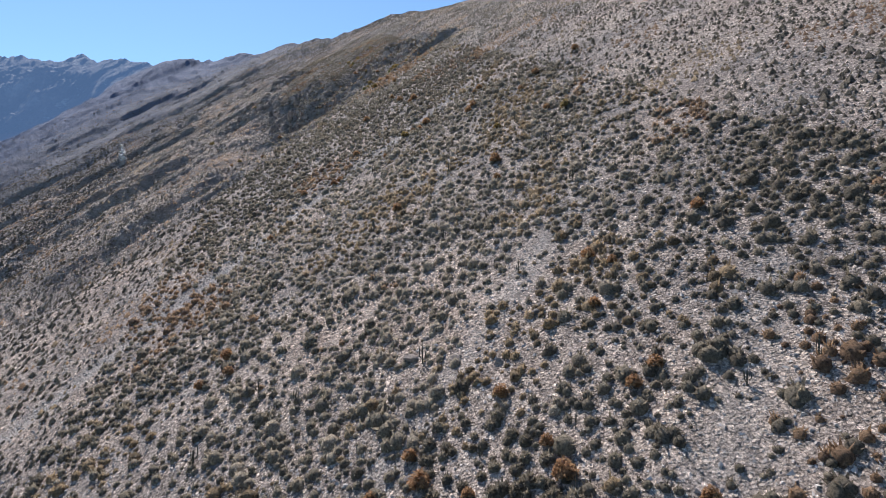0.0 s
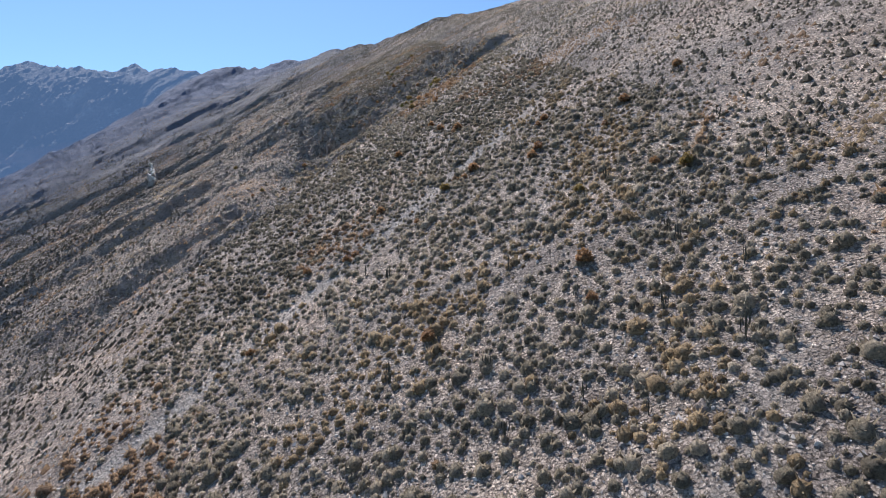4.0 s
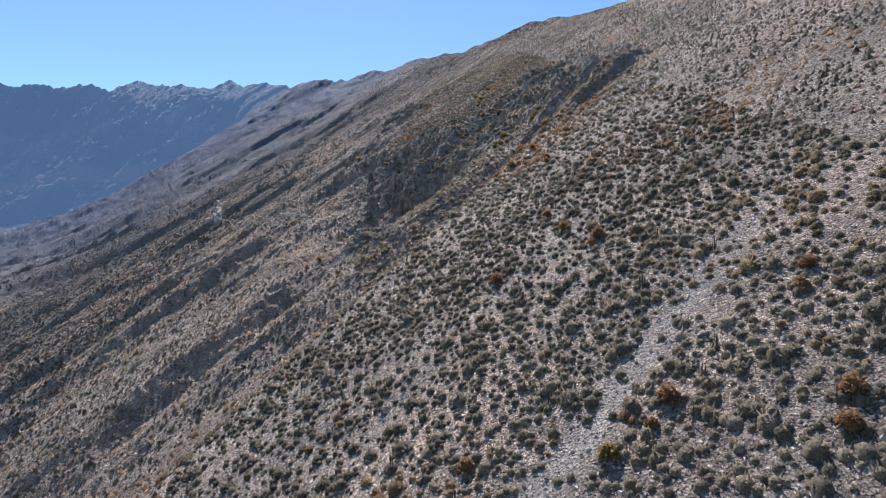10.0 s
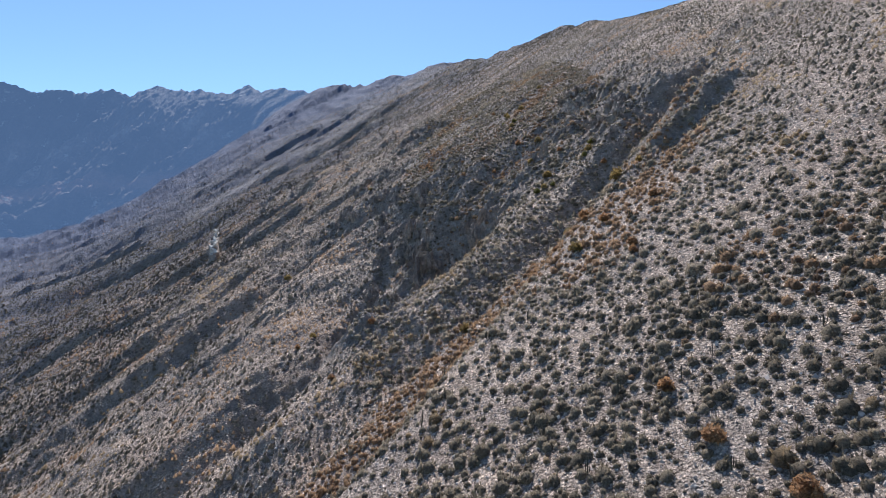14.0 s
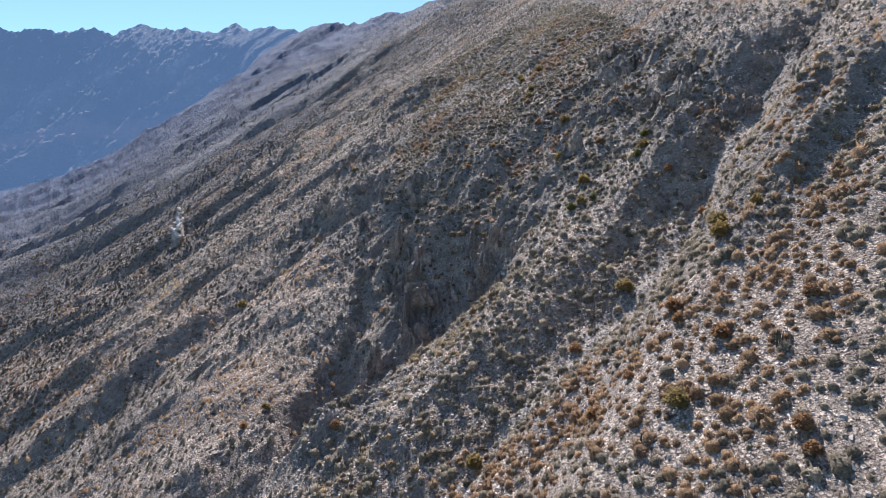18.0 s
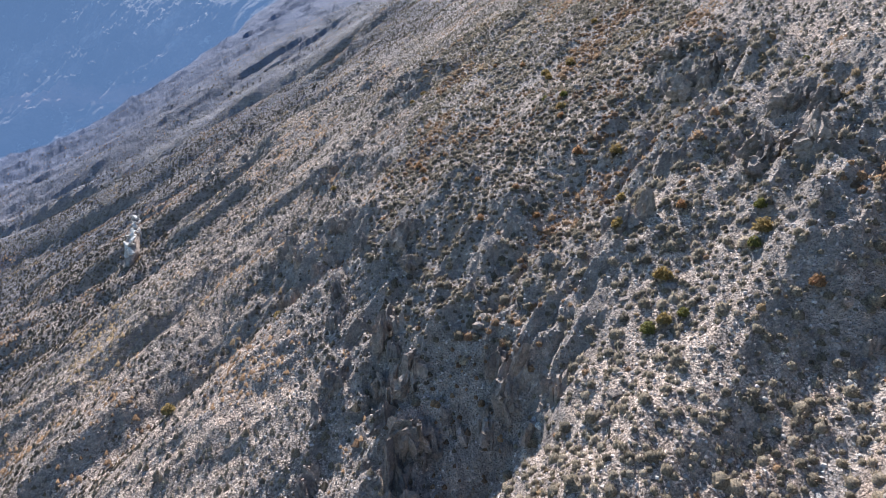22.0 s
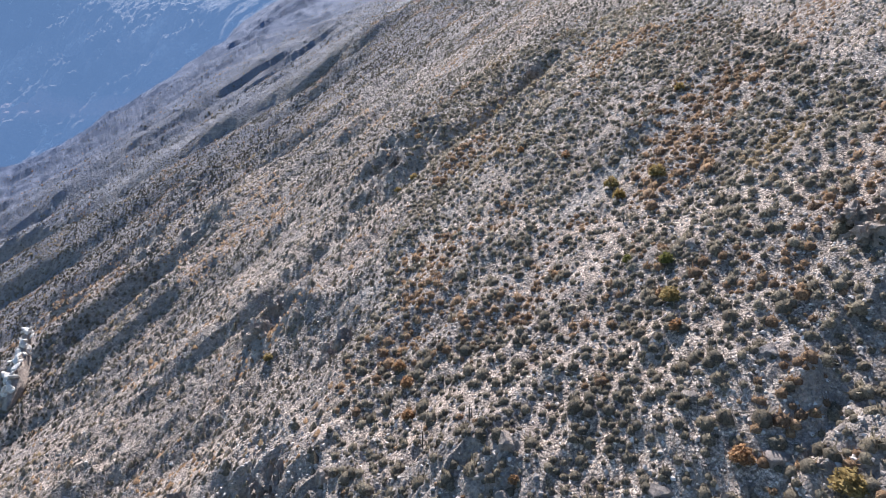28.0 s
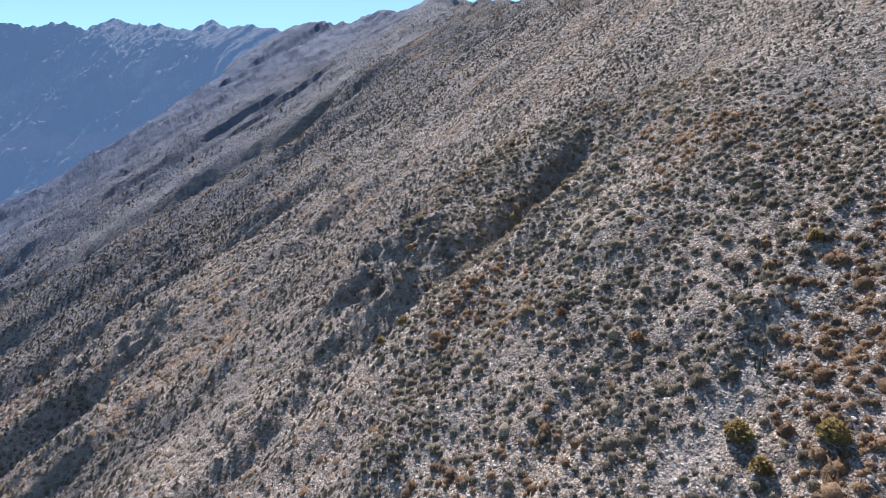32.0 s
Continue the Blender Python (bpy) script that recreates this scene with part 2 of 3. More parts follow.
def earth_material():
    m, nt, b = material("stony_earth", 0.95)
    sand = stops(nt, noise_tex(nt, 0.045, 5, 0.6), (0.3, (0.42, 0.375, 0.345)), (0.5, (0.465, 0.405, 0.36)), (0.7, (0.50, 0.41, 0.35)))
    streak = stops(nt, noise_tex(nt, 0.11, 5, 0.62, DOWNHILL), (0.36, (0.58, 0.59, 0.62)), (0.60, (1.08, 1.05, 1.02)))
    sand = mixed(nt, 0.8, sand, streak, "MULTIPLY")
    grit = stops(nt, cells(nt, 7.5, out="Color"), (0.15, (0.48, 0.46, 0.45)), (0.5, (1.04, 1.02, 1.0)), (0.74, (1.15, 1.13, 1.11)), (0.9, (1.8, 1.77, 1.74)))
    sand = mixed(nt, 0.9, sand, grit, "MULTIPLY")
    rubble = stops(nt, noise_tex(nt, 5.5, 5, 0.85), (0.36, (0.50, 0.48, 0.46)), (0.5, (1.0, 0.99, 0.98)), (0.66, (1.6, 1.58, 1.55)))
    sand = mixed(nt, 0.45, sand, rubble, "MULTIPLY")
    fine = stops(nt, cells(nt, 16.0, out="Color"), (0.12, (0.62, 0.60, 0.58)), (0.6, (1.1, 1.09, 1.08)), (0.92, (1.5, 1.5, 1.48)))
    sand = mixed(nt, 0.8, sand, fine, "MULTIPLY")
    # shade in the crevices between stones, painted as dark cell edges
    crevice_shade = stops(nt, cells(nt, 3.4, "DISTANCE_TO_EDGE"), (0.0, (0.34, 0.33, 0.33)), (0.09, (1.0, 1.0, 1.0)), (0.3, (1.12, 1.12, 1.11)))
    strewn = stops(nt, noise_tex(nt, 0.35, 4, 0.7), (0.36, (0.12, 0.12, 0.12)), (0.56, (1, 1, 1)))
    sand = mixed(nt, maths(nt, "MULTIPLY", strewn, 0.8), sand, mixed(nt, 1.0, sand, crevice_shade, "MULTIPLY"))
    blocks = stops(nt, cells(nt, 3.4, out="Color"), (0.2, (0.72, 0.71, 0.71)), (0.6, (1.05, 1.04, 1.03)), (0.9, (1.4, 1.38, 1.36)))
    sand = mixed(nt, 0.75, sand, blocks, "MULTIPLY")
    blot = stops(nt, noise_tex(nt, 0.6, 5, 0.7), (0.32, (0.72, 0.69, 0.67)), (0.66, (1.16, 1.14, 1.12)))
    sand = mixed(nt, 0.8, sand, blot, "MULTIPLY")
    pale = stops(nt, cells(nt, 8.0, out="Color"), (0.2, (0.29, 0.27, 0.252)), (0.55, (0.48, 0.445, 0.415)), (0.9, (0.64, 0.60, 0.56)))
    sand = mixed(nt, maths(nt, "MULTIPLY", attribute(nt, "gravel"), 0.6), sand, pale)
    # blue-grey air haze painted into the ground colour, growing with distance along q
    far_haze = stops(nt, noise_tex(nt, 0.08, 6, 0.65, DOWNHILL), (0.3, (0.075, 0.105, 0.18)), (0.7, (0.135, 0.16, 0.235)))
    mid_haze = stops(nt, noise_tex(nt, 0.08, 6, 0.65, DOWNHILL), (0.3, (0.105, 0.12, 0.17)), (0.5, (0.175, 0.18, 0.212)), (0.7, (0.25, 0.238, 0.245)))
    sand = mixed(nt, maths(nt, "MULTIPLY", attribute(nt, "mid_haze"), 0.9), sand, mid_haze)
    # low growth far up the slope, too far off to tell apart
    dots = stops(nt, cells(nt, 0.85), (0.28, (1, 1, 1)), (0.44, (0, 0, 0)))
    thin = stops(nt, noise_tex(nt, 0.03, 4), (0.3, (0.35, 0.35, 0.35)), (0.6, (1, 1, 1)))
    scrub = maths(nt, "MULTIPLY", attribute(nt, "scrub"), maths(nt, "MULTIPLY", dots, thin))
    sand = mixed(nt, scrub, sand, stops(nt, noise_tex(nt, 0.2, 3), (0.35, (0.07, 0.066, 0.045)), (0.65, (0.15, 0.115, 0.07))))
    whole = mixed(nt, attribute(nt, "rock"), sand, rock_colour(nt))
    # farthest ground takes the painted haze colour over rock and sand alike
    nt.links.new(mixed(nt, attribute(nt, "far_haze"), whole, far_haze), b.inputs["Base Color"])
    zero = bumped(nt, b, cells(nt, 3.4, "DISTANCE_TO_EDGE"), 1.0, 0.4)
    one = bumped(nt, b, cells(nt, 6.0), 1.0, 0.22, zero)
    two = bumped(nt, b, noise_tex(nt, 2.2, 8, 0.8), 0.8, 0.35, one)
    bumped(nt, b, maths(nt, "MULTIPLY", scrub, 1.0), 1.0, 0.5, two)
    return m


def rock_material():
    m, nt, b = material("weathered_rock", 0.88)
    info = nt.nodes.new("ShaderNodeObjectInfo")
    shade = stops(nt, info.outputs["Random"], (0.0, (0.75, 0.75, 0.78)), (1.0, (1.2, 1.15, 1.1)))
    nt.links.new(mixed(nt, 1.0, rock_colour(nt), shade, "MULTIPLY"), b.inputs["Base Color"])
    bumped(nt, b, noise_tex(nt, 2.5, 9, 0.8), 1.0, 0.45)
    return m


def stone_material():
    m, nt, b = material("scree_stone", 0.85)
    b.inputs["Specular IOR Level"].default_value = 0.2
    tone = stops(nt, attribute(nt, "tone"), (0.0, (0.18, 0.16, 0.148)), (0.45, (0.40, 0.352, 0.318)), (0.8, (0.55, 0.495, 0.45)), (1.0, (0.70, 0.65, 0.60)))
    nt.links.new(mixed(nt, 0.5, tone, stops(nt, noise_tex(nt, 6, 4), (0.3, (0.7, 0.7, 0.7)), (0.7, (1.2, 1.2, 1.2))), "MULTIPLY"), b.inputs["Base Color"])
    return m


def leaf_material(name, dark, light, dry, thin=0.0):
    """Twiggy foliage; tone runs from dark to dry."""
    m, nt, b = material(name, 0.85)
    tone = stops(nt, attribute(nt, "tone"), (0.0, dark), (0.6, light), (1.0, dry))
    grain = stops(nt, noise_tex(nt, 9.0, 3, 0.7), (0.32, (0.45, 0.45, 0.45)), (0.66, (1.45, 1.4, 1.35)))
    colour = mixed(nt, 1.0, tone, grain, "MULTIPLY")
    nt.links.new(colour, b.inputs["Base Color"])
    bumped(nt, b, noise_tex(nt, 14.0, 3, 0.7), 1.0, 0.12)
    if thin:
        # thin leaves glow a little with the light behind them
        back, both = nt.nodes.new("ShaderNodeBsdfTranslucent"), nt.nodes.new("ShaderNodeMixShader")
        nt.links.new(colour, back.inputs["Color"])
        both.inputs[0].default_value = thin
        nt.links.new(b.outputs[0], both.inputs[1])
        nt.links.new(back.outputs[0], both.inputs[2])
        nt.links.new(both.outputs[0], nt.nodes["Material Output"].inputs["Surface"])
    return m


EARTH, ROCK, STONE = earth_material(), rock_material(), stone_material()
SHRUB = leaf_material("grey_green_twigs", (0.135, 0.114, 0.087), (0.275, 0.235, 0.175), (0.47, 0.40, 0.31), 0.42)
RUST = leaf_material("rust_orange_leaves", (0.25, 0.14, 0.075), (0.43, 0.26, 0.14), (0.55, 0.39, 0.24), 0.42)
GOLD = leaf_material("golden_leaves", (0.20, 0.145, 0.06), (0.37, 0.275, 0.11), (0.50, 0.40, 0.20), 0.42)
GREEN = leaf_material("fresh_green_leaves", (0.11, 0.115, 0.04), (0.20, 0.195, 0.06), (0.30, 0.27, 0.11), 0.42)
RUSTY = leaf_material("dry_rust_twigs", (0.17, 0.108, 0.07), (0.36, 0.235, 0.14), (0.50, 0.345, 0.22), 0.4)
STRAW = leaf_material("straw_twigs", (0.15, 0.112, 0.072), (0.325, 0.24, 0.145), (0.48, 0.365, 0.23), 0.4)
CACTUS = leaf_material("cactus_skin", (0.075, 0.07, 0.055), (0.14, 0.125, 0.095), (0.26, 0.21, 0.16))
WOOD = leaf_material("dead_wood", (0.10, 0.08, 0.06), (0.20, 0.165, 0.13), (0.32, 0.28, 0.23))
PALE = leaf_material("bleached_rock", (0.32, 0.31, 0.295), (0.50, 0.48, 0.455), (0.66, 0.64, 0.61))


# ---- mesh helpers ----
def mesh_of(name, verts, tris, mat, smooth=False, **layers):
    me = bpy.data.meshes.new(name)
    verts, tris = np.asarray(verts, np.float32), np.asarray(tris, np.int32)
    n = tris.shape[1]
    me.vertices.add(len(verts))
    me.vertices.foreach_set("co", verts.ravel())
    me.loops.add(tris.size)
    me.loops.foreach_set("vertex_index", tris.ravel())
    me.polygons.add(len(tris))
    me.polygons.foreach_set("loop_start", np.arange(0, tris.size, n, dtype=np.int32))
    me.polygons.foreach_set("use_smooth", np.full(len(tris), smooth))
    me.update(calc_edges=True)
    for key, values in layers.items():
        me.attributes.new(key, "FLOAT", "POINT").data.foreach_set("value", np.asarray(values, np.float32))
    me.materials.append(mat)
    return me


def spread(template, places, sizes, turns, tones, tall=1.0):
    """Many copies of a template (verts, tris, tone) as one set of arrays."""
    v, f, k = template
    c, sn = np.cos(turns)[:, None], np.sin(turns)[:, None]
    x = (v[None, :, 0] * c - v[None, :, 1] * sn) * sizes[:, None]
    y = (v[None, :, 0] * sn + v[None, :, 1] * c) * sizes[:, None]
    z = v[None, :, 2] * (sizes * tall)[:, None]
    out = np.stack([x, y, z], -1) + places[:, None, :]
    faces = f[None] + (np.arange(len(places)) * len(v))[:, None, None]
    tone = np.clip(k[None] + tones[:, None], 0, 1)
    return out.reshape(-1, 3), faces.reshape(-1, f.shape[1]), tone.ravel()


def gathered(sets):
    verts, faces, tone, base = [], [], [], 0
    for v, f, k in sets:
        verts.append(v), faces.append(f + base), tone.append(k)
        base += len(v)
    return np.concatenate(verts), np.concatenate(faces), np.concatenate(tone)


def dome(rng, around, rings, blades, reach=0.22, lump=0.16, squat=0.52):
    """A cushion of twigs, 1 wide: a lumpy dome with blades that stick out of it. Tone paints a lit top and rises to the
    pale tips.
    """
    v, f, k = [], [], []
    off = rng.uniform(0, 6.28, 4)
    for r in range(rings):
        e = -0.25 + 1.55 * r / rings
        for a in range(around):
            t = 6.2832 * (a + 0.5 * (r % 2)) / around
            w = 1 + lump * (math.sin(3 * t + off[0] + 2 * r) + math.sin(5 * t + off[1])) * 0.6 + rng.normal(0, lump * 0.55)
            v.append((0.46 * w * math.cos(e) * math.cos(t), 0.46 * w * math.cos(e) * math.sin(t), squat * w * math.sin(e) if e > 0 else -0.14))
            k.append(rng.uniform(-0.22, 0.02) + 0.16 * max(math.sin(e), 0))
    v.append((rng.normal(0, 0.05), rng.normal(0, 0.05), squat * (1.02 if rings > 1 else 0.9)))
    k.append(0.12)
    for r in range(rings - 1):
        for a in range(around):
            p, q = r * around + a, r * around + (a + 1) % around
            f += [(p, q, p + around), (q, q + around, p + around)]
    for a in range(around):
        f.append(((rings - 1) * around + a, (rings - 1) * around + (a + 1) % around, len(v) - 1))
    for _ in range(blades):
        t, e = rng.uniform(0, 6.2832), math.asin(rng.uniform(0.02, 1))
        d = np.array((math.cos(e) * math.cos(t), math.cos(e) * math.sin(t), 1.25 * math.sin(e)))
        p = d * 0.37
        side = np.cross(d, rng.normal(0, 1, 3))
        side *= 0.075 / (np.linalg.norm(side) + 1e-6)
        tip = d * (0.44 + rng.uniform(0.3, 1.0) * reach) + rng.normal(0, 0.05, 3)
        n = len(v)
        v += [tuple(p + side), tuple(p - side), tuple(tip)]
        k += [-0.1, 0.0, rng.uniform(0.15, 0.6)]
        f.append((n, n + 1, n + 2))
    return np.array(v), np.array(f), np.array(k)


def wisp(rng, blades, height_to=0.9):
    """A loose bush, 1 wide: thin upright twigs with small leaf blades, open between them."""
    v, f, k = [], [], []
    for _ in range(blades):
        t, r = rng.uniform(0, 6.2832), math.sqrt(rng.uniform(0, 1))
        lean = 0.5 * r
        top = np.array((lean * math.cos(t), lean * math.sin(t), height_to * (1 - 0.55 * r * r) * rng.uniform(0.35, 1.0)))
        d = rng.normal(0, 1, 3)
        d /= np.linalg.norm(d)
        side = np.cross(d, (0.2, 0.3, 1))
        side *= 0.075 / (np.linalg.norm(side) + 1e-6)
        n = len(v)
        v += [tuple(top - 0.12 * d + side), tuple(top - 0.12 * d - side), tuple(top + 0.13 * d)]
        k += [-0.1, -0.1, rng.uniform(0.0, 0.5)]
        f.append((n, n + 1, n + 2))
    return np.array(v), np.array(f), np.array(k)


def stone(rng, cut=0.3):
    """An angular stone, 1 wide, from a squashed octahedron-like hull with chipped corners."""
    bm = bmesh.new()
    bmesh.ops.create_icosphere(bm, subdivisions=1, radius=0.5)
    scale = rng.uniform(0.45, 1.05, 3) * (1, 1, 0.7)
    for w in bm.verts:
        w.co = Vector([c * s * (1 + rng.normal(0, cut)) for c, s in zip(w.co, scale)])
    for _ in range(2):
        n = Vector(rng.normal(0, 1, 3)).normalized()
        bmesh.ops.bisect_plane(bm, geom=bm.verts[:] + bm.edges[:] + bm.faces[:], plane_co=n * rng.uniform(0.22, 0.36), plane_no=n, clear_outer=True)
        bmesh.ops.holes_fill(bm, edges=bm.edges[:])
    bmesh.ops.triangulate(bm, faces=bm.faces[:])
    bm.verts.index_update()
    v = np.array([w.co[:] for w in bm.verts])
    f = np.array([[w.index for w in p.verts] for p in bm.faces])
    bm.free()
    return v, f, np.zeros(len(v))


# ---- the ground: one sheet to the horizon ----
def lattice(spans):
    out = []
    for a, b, step in spans:
        out.append(np.arange(a, b, step))
    return np.concatenate(out)


def grown(a, b, first, rate):
    out, step = [a], first
    while abs(out[-1] - a) < abs(b - a):
        out.append(out[-1] + math.copysign(step, b - a))
        step *= rate
    return np.array(out[1:])


def sheet(name, qs, ss, mat):
    """A sheet of ground; bare rock keeps its facets."""
    qg, sg = np.meshgrid(qs, ss, indexing="ij")
    z = height(qg, sg)
    x, y = to_xy(qg, sg)
    dq = np.gradient(z, qs, axis=0)
    ds = np.gradient(z, ss, axis=1)
    steep = ramp(np.hypot(dq, ds), 1.0, 1.5)
    n = len(ss)
    i = (np.arange(len(qs) - 1)[:, None] * n + np.arange(n - 1)[None]).ravel()
    faces = np.stack([i, i + n, i + n + 1, i + 1], -1)
    rock = np.clip(np.maximum(crag(qg, sg) * 0.95, steep * 0.9), 0, 1)
    near = (1 - ramp(qg, 130, 260)) * (1 - ramp(sg, 150, 200))
    # the last two layers say how much painted haze tints the ground
    me = mesh_of(name, np.stack([x, y, z], -1).reshape(-1, 3), faces, mat, True, rock=rock.ravel(), scrub=((1 - near) * (1 - 0.5 * ramp(qg, 520, 720))).ravel(), gravel=runnel(qg, sg).ravel(), mid_haze=ramp(qg, 170, 430).ravel(), far_haze=ramp(qg, 400, 700).ravel())
    me.polygons.foreach_set("use_smooth", (((qg < 103) | ((qg > 225) & (qg < 440))) & (crag(qg, sg) < 0.35))[:-1, :-1].ravel())
    return new(name, me)


QS = np.concatenate([grown(-20, -700, 1.0, 1.12)[::-1], lattice(((-20, 98, 0.85), (98, 112, 0.5), (112, 182, 0.34), (182, 290, 0.8))), grown(290, 785, 1.1, 1.0135)])
SS = np.concatenate([grown(20, -500, 0.9, 1.06)[::-1], lattice(((20, 84, 0.7), (84, 146, 0.46), (146, 190, 0.7))), grown(190, 520, 0.9, 1.018)])
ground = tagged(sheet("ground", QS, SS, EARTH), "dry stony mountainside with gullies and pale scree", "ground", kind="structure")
SHEET_Z = height(*np.meshgrid(QS, SS, indexing="ij"))


def surface_z(q, s):
    """The z of the ground sheet itself, between its knots."""
    i = np.clip(np.searchsorted(QS, q) - 1, 0, len(QS) - 2)
    j = np.clip(np.searchsorted(SS, s) - 1, 0, len(SS) - 2)
    u, w = np.clip((q - QS[i]) / (QS[i + 1] - QS[i]), 0, 1), np.clip((s - SS[j]) / (SS[j + 1] - SS[j]), 0, 1)
    return (SHEET_Z[i, j] * (1 - w) + SHEET_Z[i, j + 1] * w) * (1 - u) + (SHEET_Z[i + 1, j] * (1 - w) + SHEET_Z[i + 1, j + 1] * w) * u


QB = QS[-1] + np.concatenate([[0], grown(0, 1500, 2.2, 1.005)])
SB = np.concatenate([grown(60, -800, 4, 1.025)[::-1], np.arange(60, 400, 2.6), grown(400, 620, 4, 1.08)])


def range_material():
    m, nt, b = material("far_rock_haze_glow", 0.95)
    tone = stops(nt, noise_tex(nt, 0.012, 8, 0.65), (0.34, (0.035, 0.036, 0.04)), (0.5, (0.065, 0.06, 0.06)), (0.6, (0.12, 0.10, 0.095)), (0.72, (0.28, 0.26, 0.25)))
    place_of = nt.nodes.new("ShaderNodeSeparateXYZ")
    coords = nt.nodes.new("ShaderNodeTexCoord")
    nt.links.new(coords.outputs["Object"], place_of.inputs[0])
    level = maths(nt, "ADD", place_of.outputs["Z"], maths(nt, "MULTIPLY", noise_tex(nt, 0.02, 4), 50.0))
    strata = stops(nt, maths(nt, "DIVIDE", level, 400.0), (0.30, (0, 0, 0)), (0.335, (1, 1, 1)), (0.365, (0.8, 0.8, 0.8)), (0.39, (0, 0, 0)))
    tone = mixed(nt, maths(nt, "MULTIPLY", strata, 0.5), tone, (0.36, 0.20, 0.16))
    tone = mixed(nt, stops(nt, noise_tex(nt, 0.04, 8, 0.75), (0.58, (0, 0, 0)), (0.68, (1, 1, 1))), tone, (0.32, 0.31, 0.30))
    nt.links.new(tone, b.inputs["Base Color"])
    bumped(nt, b, noise_tex(nt, 0.07, 10, 0.75), 1.0, 22.0)
    # blue glow added to the range in place of air haze
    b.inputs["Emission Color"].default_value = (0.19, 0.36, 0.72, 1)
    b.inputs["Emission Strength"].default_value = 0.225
    return m


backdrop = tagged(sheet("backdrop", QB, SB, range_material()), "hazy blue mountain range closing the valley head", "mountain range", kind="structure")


# ---- low scrub and stones ----
rng = np.random.default_rng(7)


def off_path(x, y, z):
    """Distance from the straight line that the flight follows."""
    a, b = np.array((0.0, 0.0, 0.0)), np.array((-43.8, 187.0, 83.7))
    p = np.stack([x, y, z], -1) - a
    t = np.clip(p @ (b - a) / ((b - a) @ (b - a)), 0, 1.3)
    return np.linalg.norm(p - t[:, None] * (b - a), axis=1)


def scatter(q0, q1, s0, s1, gap, keep):
    """Jittered places on the slope, thinned by keep(q, s)."""
    q, s = np.meshgrid(np.arange(q0, q1, gap), np.arange(s0, s1, gap), indexing="ij")
    q = (q + rng.uniform(-0.55, 0.55, q.shape) * gap).ravel()
    s = (s + rng.uniform(-0.55, 0.55, s.shape) * gap).ravel()
    on = rng.uniform(0, 1, q.shape) < keep(q, s)
    return q[on], s[on]


def growth(q, s):
    """How thick the scrub stands."""
    k = 0.70 + 0.75 * fbm(q / 18, s / 40, 3, 101) + 1.25 * fbm(q / 4.5, s / 7, 3, 111) - 0.55 * runnel(q, s)
    k = k + 0.28 * ramp(s, 92, 135) * (1 - ramp(q, 98, 125)) - 0.2 * np.exp(-((q - 158) / 16) ** 2 - ((s - 130) / 14) ** 2)
    return np.clip(k, 0.06, 0.97) * (1 - 0.25 * crag(q, s)) * (s < np.interp(q, CREST_Q, CREST_S) + 15)


def grounded(q, s, sink):
    x, y = to_xy(q, s)
    return np.stack([x, y, surface_z(q, s) - sink], -1)


def banded(gap, near, far, q1):
    """Scrub between two distances from the flight."""
    q, s = scatter(-45, q1, -40, 255 if q1 < 400 else 390, gap, lambda q, s: growth(q, s) * (1 - 0.8 * ramp(q, 330, 600)))
    x, y = to_xy(q, s)
    # a first sieve by the plain slope spares the heights of what lies too far
    rough = off_path(x, y, -25 + 0.6785 * s)
    on = (rough > near - 12) & (rough < far + 12)
    q, s = q[on], s[on]
    at = grounded(q, s, 0.03)
    gone = off_path(*at.T)
    on = (gone >= near) & (gone < far)
    return q[on], s[on], at[on], gone[on]


FINE = [dome(rng, 6, 2, 11, 0.34) for _ in range(8)]
MIDDLE = [dome(rng, 5, 1, 1) for _ in range(8)]
COARSE = [dome(rng, 5, 1, 0, squat=0.58) for _ in range(8)]
sets, warm_sets, gold_sets, round_sets = [], [], [], []
NEAR_SHRUBS = NEAR_SIZES = None
for gap, near, far, kinds, grow, q1 in ((0.52, 0, 37, FINE, 1.0, 240), (0.58, 37, 92, MIDDLE, 1.0, 330), (0.57, 92, 240, COARSE, 1.15, 400), (1.3, 240, 900, COARSE, 1.7, 660)):
    q, s, at, gone = banded(gap, near, far, q1)
    size = np.clip(rng.lognormal(-0.72, 0.38, len(q)), 0.22, 1.25) * grow
    tone = np.clip(0.36 + 1.2 * fbm(q / 25, s / 40, 2, 121) + rng.normal(0, 0.20, len(q)), 0.0, 0.95)
    tone = tone + 0.08 * (near < 1) - 0.34 * (near > 90)
    turn = rng.uniform(0, 6.2832, len(q))
    pick = rng.integers(0, 8, len(q))
    patch = fbm(q / 8, s / 13, 3, 141) + rng.normal(0, 0.05, len(q)) + 0.40 * np.exp(-((q - 105) / 7) ** 2 - ((s - 72) / 22) ** 2) + 0.14 * np.exp(-((q - 160) / 14) ** 2 - ((s - 84) / 20) ** 2) + 0.10 * np.exp(-((q - 60) / 9) ** 2 - ((s - 48) / 16) ** 2)
    warm, gold = patch > 0.155, patch < -0.19
    single = np.zeros(len(q), bool)
    if near == 0:
        plain = np.where(~warm & ~gold & (size > 0.4))[0]
        single[plain[np.argsort(gone[plain])[:300]]] = True
        NEAR_SHRUBS, NEAR_SIZES = np.stack([q, s], -1)[single], size[single] * 1.1
    for i, t in enumerate(kinds):
        for group, here in ((round_sets if near == 0 else sets, ~warm & ~gold & ~single), (warm_sets, warm), (gold_sets, gold)):
            on = here & (pick == i)
            if on.any():
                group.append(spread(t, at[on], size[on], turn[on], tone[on]))
